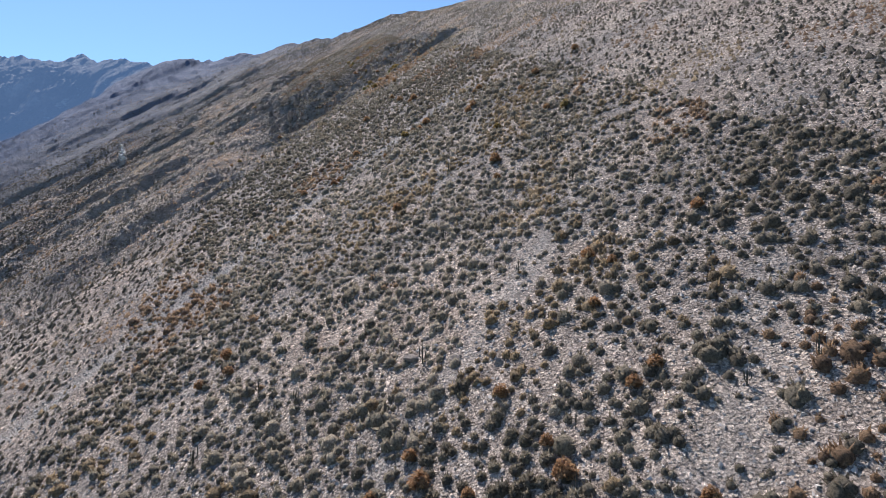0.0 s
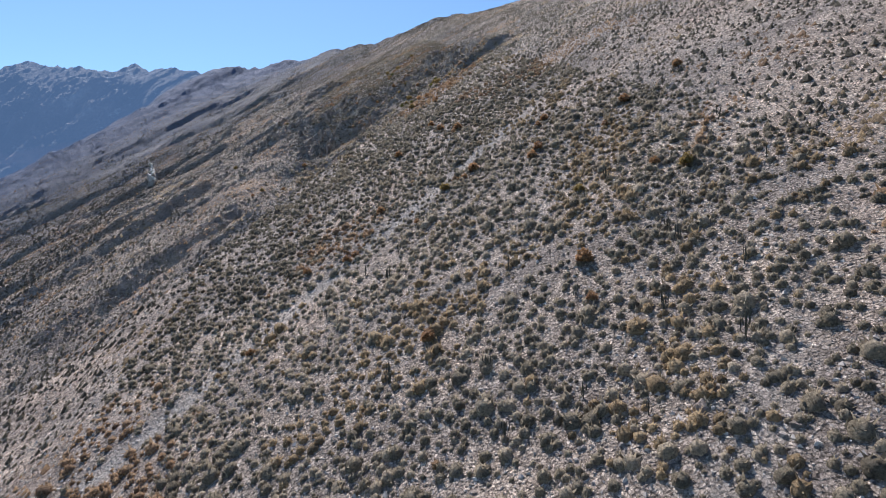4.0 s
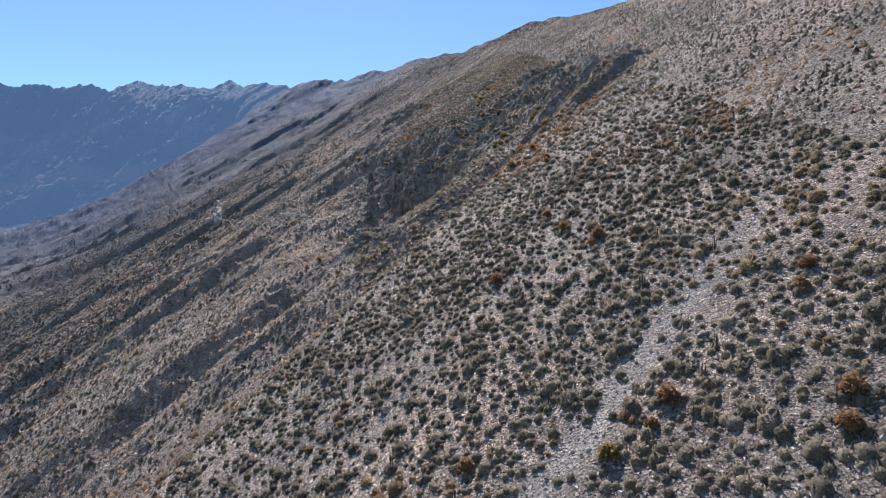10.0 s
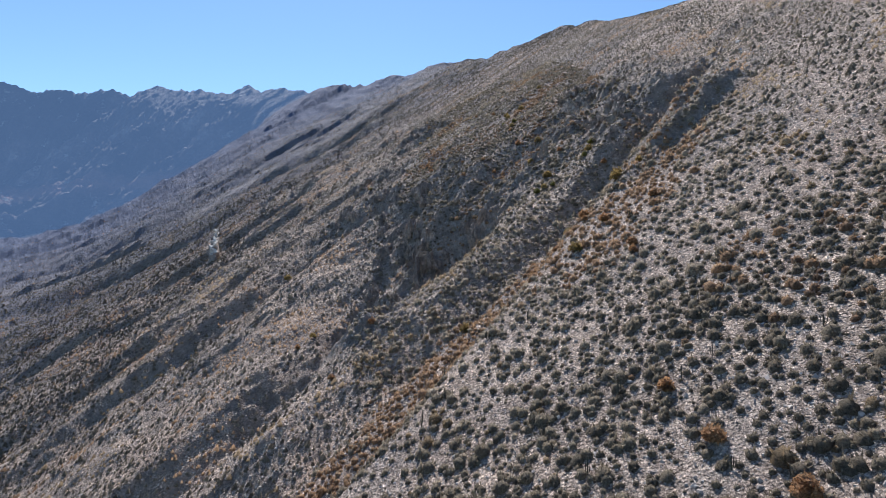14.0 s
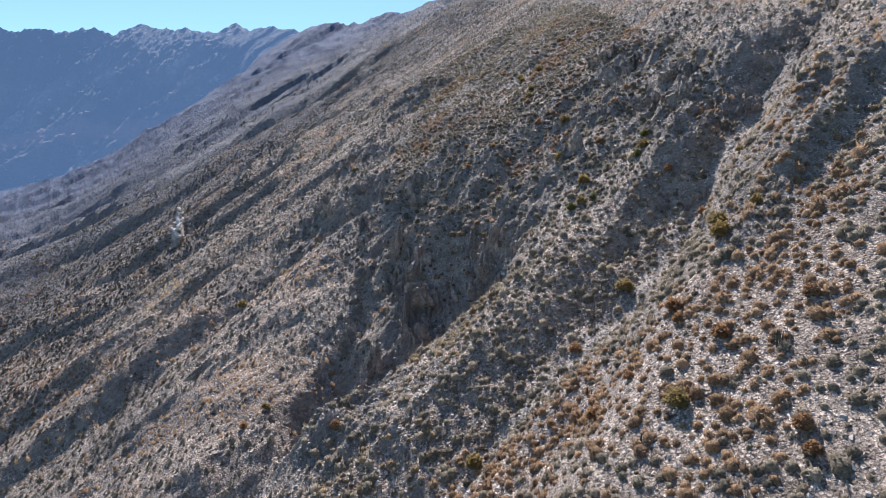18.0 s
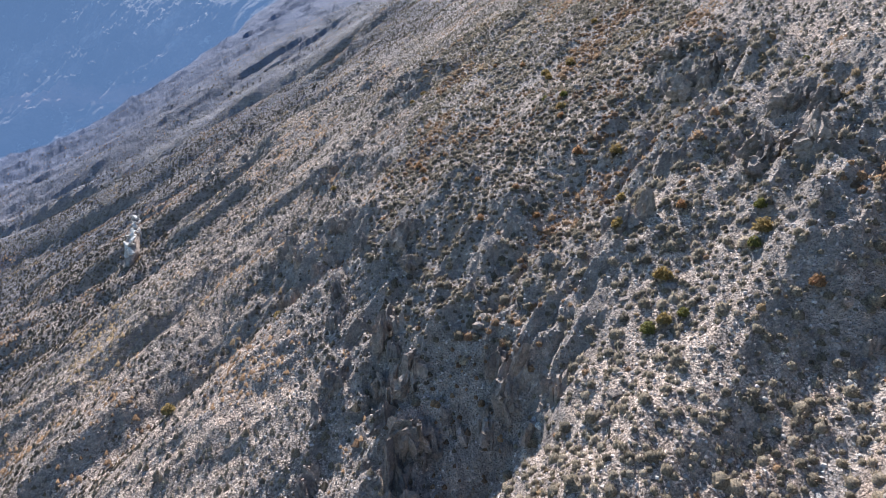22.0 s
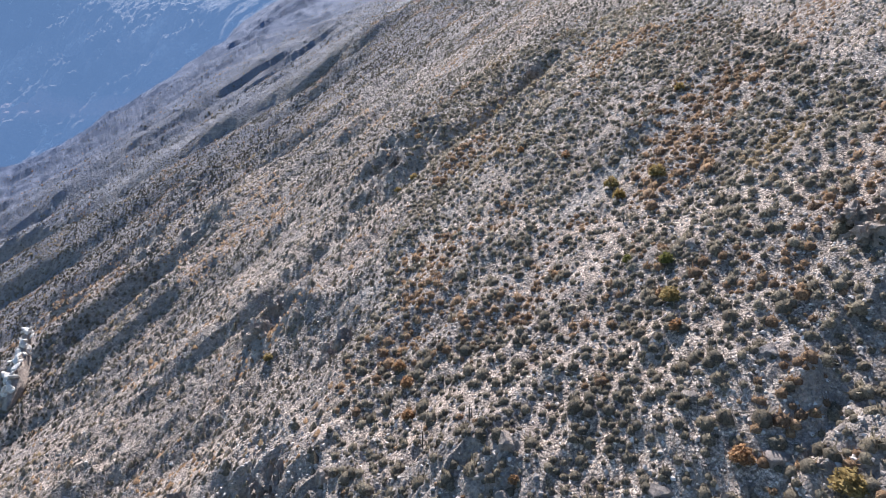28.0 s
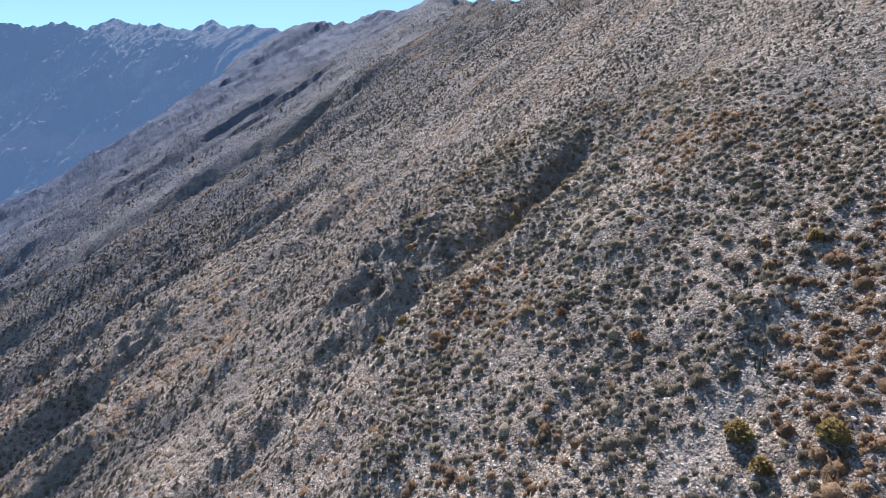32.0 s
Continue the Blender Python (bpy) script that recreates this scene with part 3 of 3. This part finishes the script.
for name, group, mat, label in (("scrub", sets, SHRUB, "low grey-brown shrubs covering the far slope"),
                                ("cushion_scrub", round_sets, SHRUB, "low rounded grey-green cushion shrubs on stony ground"),
                                ("rust_scrub", warm_sets, RUSTY, "low dry rust-brown shrubs in patches on the slope"),
                                ("golden_scrub", gold_sets, STRAW, "low straw-yellow shrubs in patches on the slope")):
    v, f, k = gathered(group)
    tagged(new(name, mesh_of(name, v, f, mat, group is not sets, tone=k)), label, "shrubs", kind="stuff")


# stones
def chip(rng):
    """A broken stone half sunk in the ground, 1 wide: a tilted three-sided block with a flat top."""
    turn = np.arange(3) * 2.0944 + rng.uniform(-0.5, 0.5, 3)
    low = np.stack([0.5 * np.cos(turn), 0.42 * np.sin(turn), np.full(3, -0.15)], -1) * rng.uniform(0.75, 1.2, (3, 1))
    top = low * rng.uniform(0.55, 0.9, (3, 1)) + np.array((0, 0, 0.27)) + rng.normal(0, 0.07, (3, 3))
    return np.concatenate([low, top]), np.array([(0, 1, 3), (1, 4, 3), (1, 2, 4), (2, 5, 4), (2, 0, 5), (0, 3, 5), (3, 4, 5)]), np.array([0, 0, 0, 0.06, 0.06, 0.06])


def flake(rng):
    """A small sharp stone, 1 wide: three faces that meet in a leaning peak."""
    turn = np.arange(3) * 2.0944 + rng.uniform(-0.5, 0.5, 3)
    low = np.stack([0.5 * np.cos(turn), 0.45 * np.sin(turn), np.full(3, -0.1)], -1) * rng.uniform(0.7, 1.25, (3, 1))
    peak = np.array([[rng.normal(0, 0.16), rng.normal(0, 0.16), rng.uniform(0.2, 0.42)]])
    return np.concatenate([low, peak]), np.array([(0, 1, 3), (1, 2, 3), (2, 0, 3)]), np.array([0, 0, 0, 0.06])


STONES = [stone(rng) for _ in range(6)]
FLAKES = [flake(rng) for _ in range(10)]
CHIPS = [chip(rng) for _ in range(8)]
q, s = scatter(-40, 300, 0, 195, 0.5, lambda q, s: np.clip(0.6 + 1.3 * fbm(q / 9, s / 26, 3, 131) + 0.4 * crag(q, s) + 0.5 * runnel(q, s), 0.06, 0.95))
at = grounded(q, s, 0.0)
gone = off_path(*at.T)
on = (gone < 46) | ((gone < 140) & (rng.uniform(0, 1, len(q)) < 0.16))
q, s, at, gone = q[on], s[on], at[on], gone[on]
size = np.clip(rng.lognormal(-1.66, 0.45, len(q)), 0.08, 0.5) * np.where(gone > 46, 1.5, 1.0) * (1 + 0.8 * ramp(q, 100, 110) * (1 - ramp(q, 175, 210)))
size = np.minimum(size, 0.44)
pick = rng.integers(0, 8, len(q))
sets = []
for i in range(8):
    for big in (False, True):
        on = (pick == i) & ((size > 0.36) == big)
        sets.append(spread((STONES[i % 6] if big else CHIPS[i]), at[on], size[on], rng.uniform(0, 6.28, on.sum()), np.clip(rng.normal(0.44, 0.22, on.sum()) - 0.2 * big, 0, 0.66)))
# finer stones next to the flight
q, s = scatter(-25, 225, 5, 180, 0.35, lambda q, s: np.clip(0.66 + 1.3 * fbm(q / 6, s / 16, 3, 133) + 0.4 * runnel(q, s), 0.15, 0.97))
x, y = to_xy(q, s)
on = off_path(x, y, -25 + 0.6785 * s) < 41
q, s = q[on], s[on]
at = grounded(q, s, 0.0)
size = np.clip(rng.lognormal(-1.85, 0.45, len(q)), 0.07, 0.42)
pick = rng.integers(0, 10, len(q))
for i in range(10):
    on = pick == i
    sets.append(spread(FLAKES[i], at[on], size[on], rng.uniform(0, 6.28, on.sum()), np.clip(rng.normal(0.42, 0.22, on.sum()), 0, 0.66)))
v, f, k = gathered(sets)
tagged(new("scree", mesh_of("scree", v, f, STONE, False, tone=k)), "loose angular pale grey stones lying on the slope", "stones", kind="stuff")


# ---- things that stand apart on the slope ----
def ground_at(q, s):
    return float(surface_z(np.array([q]), np.array([s]))[0])


def place(q, s, sink=0.0, turn=0.0, size=1.0):
    x, y = to_xy(q, s)
    return pose(x, y, ground_at(q, s) - sink, 0, 0, math.degrees(turn)) @ Matrix.Scale(size, 4)


def part(name, template, mat, parent, label="", smooth=False):
    v, f, k = template
    ob = new(name, mesh_of(name, v, f, mat, smooth, tone=np.clip(k + 0.4, 0, 1)))
    ob.parent = parent
    return tagged(ob, label)


def put(ob, m):
    """A copy that shares the meshes, at the pose m with its scale."""
    made = copy_thing(ob, Matrix.Identity(4))
    made.matrix_basis = m
    return made


# the shrubs next to the flight, each its own thing
KIND = (("low rounded grey-green cushion shrub on stony slope", 0.22), ("dry greyish cushion shrub with pale twig tips", 0.50), ("dark olive cushion shrub among loose stones", 0.08))
near_shrubs = []
for i, (q0, s0) in enumerate(NEAR_SHRUBS):
    label, lift = KIND[i % 3]
    if i < 18:
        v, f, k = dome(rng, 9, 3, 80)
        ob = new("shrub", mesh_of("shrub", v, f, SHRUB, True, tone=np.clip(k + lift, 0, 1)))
        near_shrubs.append(tagged(ob, label, "shrub", "cushion shrubs on the slope"))
        ob.matrix_basis = place(q0, s0, 0.03, rng.uniform(0, 6.28), NEAR_SIZES[i])
    else:
        put(near_shrubs[i % 18], place(q0, s0, 0.03, rng.uniform(0, 6.28), NEAR_SIZES[i]))


# bushes in autumn colour: forked stems under a loose crown
def rod(a, b, ra, rb, sides=5):
    a, b = np.asarray(a, float), np.asarray(b, float)
    d = (b - a) / np.linalg.norm(b - a)
    u = np.cross(d, (0.3, 0.9, 0.2))
    u /= np.linalg.norm(u)
    w = np.cross(d, u)
    t = np.arange(sides) * 2 * math.pi / sides
    ring = np.cos(t)[:, None] * u + np.sin(t)[:, None] * w
    v = np.concatenate([a + ra * ring, b + rb * ring, [b + d * rb * 0.6]])
    f = []
    for i in range(sides):
        j = (i + 1) % sides
        f += [(i, j, sides + i), (j, sides + j, sides + i), (sides + i, sides + j, 2 * sides)]
    return v, np.array(f), np.zeros(len(v))


def bush(name, mat, leaf_label, label, group):
    thing = tagged(new(name), label, "bush", group)
    stems = []
    for _ in range(7):
        t, r = rng.uniform(0, 6.28), rng.uniform(0.15, 0.36)
        stems.append(rod((0, 0, -0.05), (r * math.cos(t), r * math.sin(t), rng.uniform(0.35, 0.6)), 0.022, 0.01, 4))
    part("stems", gathered(stems), WOOD, thing)
    crown = [wisp(rng, 230, 0.95)]
    for _ in range(5):
        t, r = rng.uniform(0, 6.28), rng.uniform(0.1, 0.3)
        v, f, k = dome(rng, 6, 2, 16, 0.3, 0.22)
        crown.append((v * rng.uniform(0.35, 0.55) + (r * math.cos(t), r * math.sin(t), rng.uniform(0.15, 0.42)), f, k))
    part("foliage", gathered(crown), mat, thing, leaf_label)
    return thing


RUST_A = ((9, 27), (11, 23), (10, 22), (4, 23), (18, 21), (18, 19), (13, 20), (16, 20), (40, 23), (38, 22), (39, 20), (15, 25), (16, 35), (14, 35), (10, 40), (13, 31), (8, 28),
          (59, 48), (63, 46), (59, 49), (48, 63), (44, 72), (43, 68), (54, 72), (41, 80), (33, 49), (31, 46), (56, 62), (57, 37), (40, 41), (34, 60), (53, 70), (56, 61), (64, 56), (49, 64), (55, 53))
RUST_B = ((92, 90), (76, 76), (71, 75), (71, 74), (77, 69), (128, 66), (122, 75), (80, 78), (91, 89), (95, 97), (131, 87), (125, 82), (134, 80), (143, 78), (138, 97), (101, 94),
          (102, 95), (98, 94), (102, 91), (114, 99), (242, 71), (103, 89), (114, 115), (119, 117), (146, 99), (150, 118), (131, 120), (172, 119), (149, 126), (169, 118), (151, 114),
          (147, 118), (174, 120), (156, 130), (158, 118), (211, 168), (211, 162), (182, 145), (189, 144))
GOLDEN = ((39, 57), (31, 59), (57, 59), (103, 101), (102, 104), (104, 102), (113, 88), (113, 120), (98, 89), (144, 81), (165, 84), (169, 97), (115, 106), (126, 112), (124, 119),
          (129, 115), (135, 117), (145, 127), (193, 114), (140, 122), (158, 131), (206, 137), (206, 140), (175, 155), (170, 141), (172, 142), (168, 143))
FRESH = ((126, 113), (125, 121), (132, 139), (124, 118), (163, 133), (160, 134), (127, 111))
for name, mat, leaf, label, spots, low, high in (
        ("rust_bush", RUST, "rust-orange leaves", "loose rust-orange bush on the dry slope", RUST_A, 0.6, 1.15),
        ("rust_bush", RUST, "rust-orange leaves", "loose rust-orange bush near the gully", RUST_B, 0.6, 1.15),
        ("golden_bush", GOLD, "golden leaves", "wide golden-yellow bush beside the gully", GOLDEN, 0.8, 1.5),
        ("green_bush", GREEN, "fresh green leaves", "small fresh green bush in the gully", FRESH, 0.6, 1.1)):
    models = [bush(name, mat, leaf, label, name.replace("_", " ") + "es on the slope") for _ in range(3)]
    for i, (q0, s0) in enumerate(spots):
        m = place(q0 + rng.uniform(-0.4, 0.4), s0 + rng.uniform(-0.4, 0.4), 0.04, rng.uniform(0, 6.28), rng.uniform(low, high))
        if i < 3:
            models[i].matrix_basis = m
        else:
            put(models[i % 3], m)


# columnar cacti, branching near the ground
def ribbed(points, radius, sides=8):
    """A ribbed stem along points, with a rounded tip."""
    v, f, k = [], [], []
    rows = len(points)
    for i, p in enumerate(points):
        r = radius * (1.0 if i < rows - 1 else 0.45) * (0.85 if i == 0 else 1)
        for j in range(2 * sides):
            t = math.pi * j / sides
            w = r * (1.0 if j % 2 else 0.72)
            v.append((p[0] + w * math.cos(t), p[1] + w * math.sin(t), p[2]))
            k.append(0.12 if j % 2 else -0.25)
    n = 2 * sides
    v.append(tuple(np.asarray(points[-1]) + (0, 0, radius * 0.4)))
    k.append(0.3)
    for i in range(rows - 1):
        for j in range(n):
            a, b = i * n + j, i * n + (j + 1) % n
            f += [(a, b, a + n), (b, b + n, a + n)]
    for j in range(n):
        f.append(((rows - 1) * n + j, (rows - 1) * n + (j + 1) % n, len(v) - 1))
    return np.array(v), np.array(f), np.array(k)


def cactus(arms, tall):
    thing = tagged(new("cactus"), "dark columnar cactus with upright arms on the slope", "cactus", "columnar cacti on the slope")
    lean = rng.normal(0, 0.08, 2)
    part("trunk", ribbed([(lean[0] * z, lean[1] * z, z) for z in np.linspace(-0.15, tall, 6)], 0.062), CACTUS, thing)
    for a in range(arms):
        t = 6.28 * a / arms + rng.uniform(-0.5, 0.5)
        out, z0, h = rng.uniform(0.16, 0.36), rng.uniform(0.1, 0.5) * tall, rng.uniform(0.35, 0.75) * tall
        c, sn = math.cos(t), math.sin(t)
        part("arm", ribbed([(0.03 * c, 0.03 * sn, z0), (0.6 * out * c, 0.6 * out * sn, z0 + 0.05), (out * c, out * sn, z0 + 0.16),
                            (1.08 * out * c, 1.08 * out * sn, z0 + 0.5 * h), (1.12 * out * c, 1.12 * out * sn, z0 + h)], 0.046, 4), CACTUS, thing)
    return thing


models = [cactus(n, h) for n, h in ((4, 1.5), (2, 1.9), (6, 1.25), (3, 1.0), (0, 1.4), (5, 1.7))]
# cacti by bands of the slope: q from, q to, s from, s to, how many
count = 0
for qa, qb, sa, sb, many in ((0, 40, 12, 50, 30), (25, 75, 35, 80, 46), (60, 100, 55, 100, 40), (105, 165, 60, 128, 34), (145, 205, 110, 165, 34), (165, 215, 140, 172, 14)):
    for _ in range(many):
        q0, s0 = rng.uniform(qa, qb), rng.uniform(sa, sb)
        m = place(q0, s0, 0.02, rng.uniform(0, 6.28), rng.uniform(0.4, 0.75))
        if count < 6:
            models[count].matrix_basis = m
        else:
            put(models[count % 6], m)
        count += 1


# boulders and crags
def boulder(size, tall, detail, cut, flutes=0.0):
    """Broken rock: an icosphere with chipped planes, then roughened; flutes run up it."""
    bm = bmesh.new()
    bmesh.ops.create_icosphere(bm, subdivisions=detail, radius=0.5)
    planes = [(Vector(rng.normal(0, 1, 3)).normalized(), rng.uniform(0.24, 0.42)) for _ in range(cut)]
    seed = Vector(rng.uniform(0, 90, 3))
    for w in bm.verts:
        p = w.co.copy()
        for n, reach in planes:
            d = p.dot(n)
            if d > reach:
                p -= n * (d - reach) * 0.92
        k = 0.13 * noise.fractal(p * 3.2 + seed, 0.8, 2.1, 4) + flutes * noise.fractal(Vector((p.x * 7, p.y * 7, p.z * 1.3)) + seed, 0.9, 2.0, 3)
        w.co = Vector((p.x * (1 + k), p.y * (1 + k), p.z * tall * (1 + 0.5 * k)))
    bmesh.ops.triangulate(bm, faces=bm.faces[:])
    me = bpy.data.meshes.new("rock")
    bm.to_mesh(me)
    bm.free()
    me.materials.append(ROCK)
    me.transform(Matrix.Scale(size, 4))
    return me


rocks = [boulder(1, rng.uniform(0.6, 0.95), 3, 9) for _ in range(8)]
count = 0
for qa, qb, sa, sb, many, low, high in ((-5, 60, 18, 60, 40, 0.4, 1.0), (40, 100, 45, 100, 40, 0.4, 1.0), (14, 30, 20, 34, 14, 0.6, 1.4), (100, 112, 88, 122, 30, 0.5, 1.6),
                                        (112, 160, 70, 120, 70, 0.5, 1.6), (120, 165, 112, 145, 60, 0.5, 1.6), (160, 215, 95, 150, 50, 0.4, 1.2)):
    for _ in range(many):
        q0, s0 = rng.uniform(qa, qb), rng.uniform(sa, sb)
        size = low + (high - low) * rng.uniform(0, 1) ** 2.2
        ob = new("boulder", rocks[count % 8])
        ob.matrix_basis = place(q0, s0, 0.12 * size, rng.uniform(0, 6.28), size)
        tagged(ob, "angular grey-brown boulder half sunk in scree", "boulder", "boulders on the slope")
        count += 1

# bleached boulders along the gully floors and below the dry fall: q, s, size
washed = [boulder(1, 0.75, 3, 11) for _ in range(4)]
for me in washed:
    me.materials.clear()
    me.materials.append(PALE)
    me.attributes.new("tone", "FLOAT", "POINT").data.foreach_set("value", rng.uniform(0.25, 0.6, len(me.vertices)).astype(np.float32))
spots = [(113.2 + 0.09 * (s0 - 100) + rng.normal(0, 0.7), s0, rng.uniform(0.35, 0.85)) for s0 in np.arange(84, 138, 1.4)] + [(132 + rng.normal(0, 0.5), s0, rng.uniform(0.6, 1.2)) for s0 in np.arange(101.5, 106, 0.5)]
spots += [(208 + rng.normal(0, 0.6), s0, rng.uniform(0.4, 0.9)) for s0 in np.arange(134, 143, 1.3)] + [(108, 134, 1.3), (106, 131, 1.0), (110, 137, 1.2), (109, 128, 1.0)]
for i, (q0, s0, size) in enumerate(spots):
    ob = new("bleached_boulder", washed[i % 4])
    ob.matrix_basis = place(q0, s0, 0.15 * size, rng.uniform(0, 6.28), size)
    tagged(ob, "bleached white boulder on the stony gully floor", "boulder", "bleached boulders in the gullies")

# jointed rock pillars along the cliff bands: bundles of broken upright prisms
def bundle():
    v, f, k = [], [], []
    for _ in range(9):
        a, r = rng.uniform(0, 6.28), 0.42 * math.sqrt(rng.uniform(0, 1))
        cx, cy, w, n = r * math.cos(a), r * math.sin(a), rng.uniform(0.10, 0.22), int(rng.integers(4, 7))
        top, tilt, lean = rng.uniform(0.35, 1.0) * (1 - 0.9 * r), rng.normal(0, 0.9, 2), rng.normal(0, 0.10, 2)
        base = len(v)
        spokes = np.sort(rng.uniform(0, 6.28, n)) * 0.4 + np.arange(n) * 6.28 / n * 0.6
        for level, shrink in ((-0.7, 1.15), (0.0, 1.05), (0.55, 0.95), (1.0, 0.72)):
            for t in spokes:
                x, y = cx + w * shrink * math.cos(t) * rng.uniform(0.85, 1.12), cy + w * shrink * math.sin(t) * rng.uniform(0.85, 1.12)
                z = level * top if level < 1 else top + 0.8 * w * (tilt[0] * math.cos(t) + tilt[1] * math.sin(t)) * 0.6
                v.append((x + lean[0] * z, y + lean[1] * z, z))
        for lv in range(3):
            for i in range(n):
                p, q2 = base + lv * n + i, base + lv * n + (i + 1) % n
                f += [(p, q2, p + n), (q2, q2 + n, p + n)]
        for i in range(1, n - 1):
            f.append((base + 3 * n, base + 3 * n + i, base + 3 * n + i + 1))
    return mesh_of("rock_pillar", np.array(v), np.array(f), ROCK)


# buttresses of the cliffs: one mass of jointed rock, fluted by upright joints, with a broken top
def buttress():
    bm = bmesh.new()
    bmesh.ops.create_icosphere(bm, subdivisions=4, radius=0.5)
    seed = Vector(rng.uniform(0, 90, 3))
    planes = [(Vector(rng.normal(0, 1, 3)).normalized(), rng.uniform(0.24, 0.40)) for _ in range(14)]
    for w in bm.verts:
        p = w.co.copy()
        for n, reach in planes:
            d = p.dot(n)
            if d > reach:
                p -= n * (d - reach) * 0.9
        up = Vector((p.x * 5.0, p.y * 5.0, p.z * 1.4)) + seed
        rib = 0.34 * (noise.cell(up * 1.7) - 0.5) + 0.34 * noise.fractal(up * 1.3, 0.6, 2.3, 5)
        rough = 0.10 * noise.fractal(p * 9 + seed, 0.5, 2.2, 4)
        top = 0.5 * noise.cell(Vector((p.x * 7, p.y * 7, 0)) + seed) * max(p.z, 0)
        k = 1 + rib + rough
        w.co = Vector((p.x * k, p.y * k, p.z * (1 + rough) + top))
    bmesh.ops.triangulate(bm, faces=bm.faces[:])
    me = bpy.data.meshes.new("rock_buttress")
    bm.to_mesh(me)
    bm.free()
    me.materials.append(ROCK)
    return me


# q, s, width, height, depth
BUTTRESSES = ((141, 100, 6, 11, 6), (145, 102, 4, 9, 5), (136, 107, 4, 8, 4), (171, 100, 3.2, 8, 3), (151, 103, 5, 7, 4), (139.5, 91, 4.5, 6, 4), (132, 94, 3, 6, 4), (126, 126, 6, 7, 4), (128, 130, 5, 5, 4), (143, 138, 6, 5.5, 4),
              (149, 141, 5, 4.5, 4), (136, 119, 4, 5, 3), (158, 110, 5, 5, 3), (166, 108, 4, 4.5, 3), (175, 110, 4, 5, 3), (147, 92, 3, 5, 3), (152, 97, 4, 5.5, 4), (160, 101, 3.5, 5, 3), (118, 128, 4, 4.5, 3), (186, 119, 4, 4, 3),
              (200, 117, 5, 5, 4), (212, 168, 4, 3, 3), (118, 139, 4, 4, 3), (216, 142, 5, 3.5, 3), (317, 131, 9, 6, 5), (180, 103, 3, 5, 3), (131, 86, 4, 4, 3), (139, 83, 4, 4.5, 3))
masses = [buttress() for _ in range(8)]
count = 0
for q0, s0, wide, tall, deep in BUTTRESSES:
    for k in range(4):
        q1, s1, high = q0 + rng.uniform(-0.55, 0.55) * wide, s0 + rng.uniform(-0.6, 0.35) * deep, tall * rng.uniform(0.45, 0.8)
        ob = new("rock_buttress", masses[count % 8])
        x, y = to_xy(q1, s1)
        ob.matrix_basis = pose(x, y, ground_at(q1, s1) - 0.06 * high, rng.normal(0, 8), rng.normal(0, 8), rng.uniform(0, 360)) @ Matrix.Diagonal((wide * rng.uniform(0.5, 0.85), deep * rng.uniform(0.6, 0.9), high, 1))
        tagged(ob, "jointed grey rock buttress standing out of the gully side", "rock outcrop", "rock buttresses of the cliffs")
        count += 1


pillars = [bundle() for _ in range(10)]
count = 0
for cq, cs, reach, drop in STEPS:
    for _ in range(int(2 + 0.9 * reach)):
        q0, s0 = cq + rng.uniform(-1.1, 1.1) * reach, cs + rng.normal(-1.5, 1.8)
        size = drop * rng.uniform(0.2, 0.36)
        ob = new("rock_pillar", pillars[count % 10])
        x, y = to_xy(q0, s0)
        z = ground_at(q0, s0)
        ob.matrix_basis = pose(x, y, z - 0.22 * size, rng.normal(0, 7), rng.normal(0, 7), rng.uniform(0, 360)) @ Matrix.Diagonal((size, size, size * rng.uniform(0.7, 1.2), 1))
        tagged(ob, "jointed dark grey rock pillar on the cliff", "rock outcrop", "rock pillars of the cliffs")
        count += 1

# the pale-streaked fin of rock that stands out of the far slope
fin = tagged(new("rock_fin"), "steep dark rock fin with a bleached white edge", "rock outcrop")
fin.matrix_basis = place(249, 88, -2.2, radians(122), 1.2)
slab = new("slab", boulder(1, 1.0, 4, 10, 0.14))
slab.parent, slab.matrix_basis = fin, pose(0, 0, 0.2, 0, -38, 0) @ Matrix.Diagonal((17, 2.6, 3.6, 1))
edge_rock = boulder(1, 0.9, 3, 9)
edge_rock.materials.clear()
edge_rock.materials.append(PALE)
edge_rock.attributes.new("tone", "FLOAT", "POINT").data.foreach_set("value", np.full(len(edge_rock.vertices), 0.7, np.float32))
skin = [(slab.matrix_basis @ w.co, (slab.matrix_basis.to_3x3().inverted().transposed() @ w.normal).normalized()) for w in slab.data.vertices]
skin = [p for p, n in skin if (n.z > 0.1 or n.x < -0.3) and -6 < p.x < 6.5 and abs(p.y) < 0.8 and p.z > -1.5]
for i in range(34):
    p = skin[int(rng.integers(0, len(skin)))]
    ob = new("pale_block", edge_rock)
    ob.parent = fin
    ob.matrix_basis = Matrix.Translation(p + Vector((-0.15, 0, 0.2))) @ pose(0, 0, 0, rng.normal(0, 14), -38 + rng.normal(0, 14), rng.uniform(0, 360)) @ Matrix.Diagonal((rng.uniform(0.8, 1.9), rng.uniform(0.6, 1.2), rng.uniform(0.4, 0.7), 1))
    tagged(ob, "bleached white rock block")
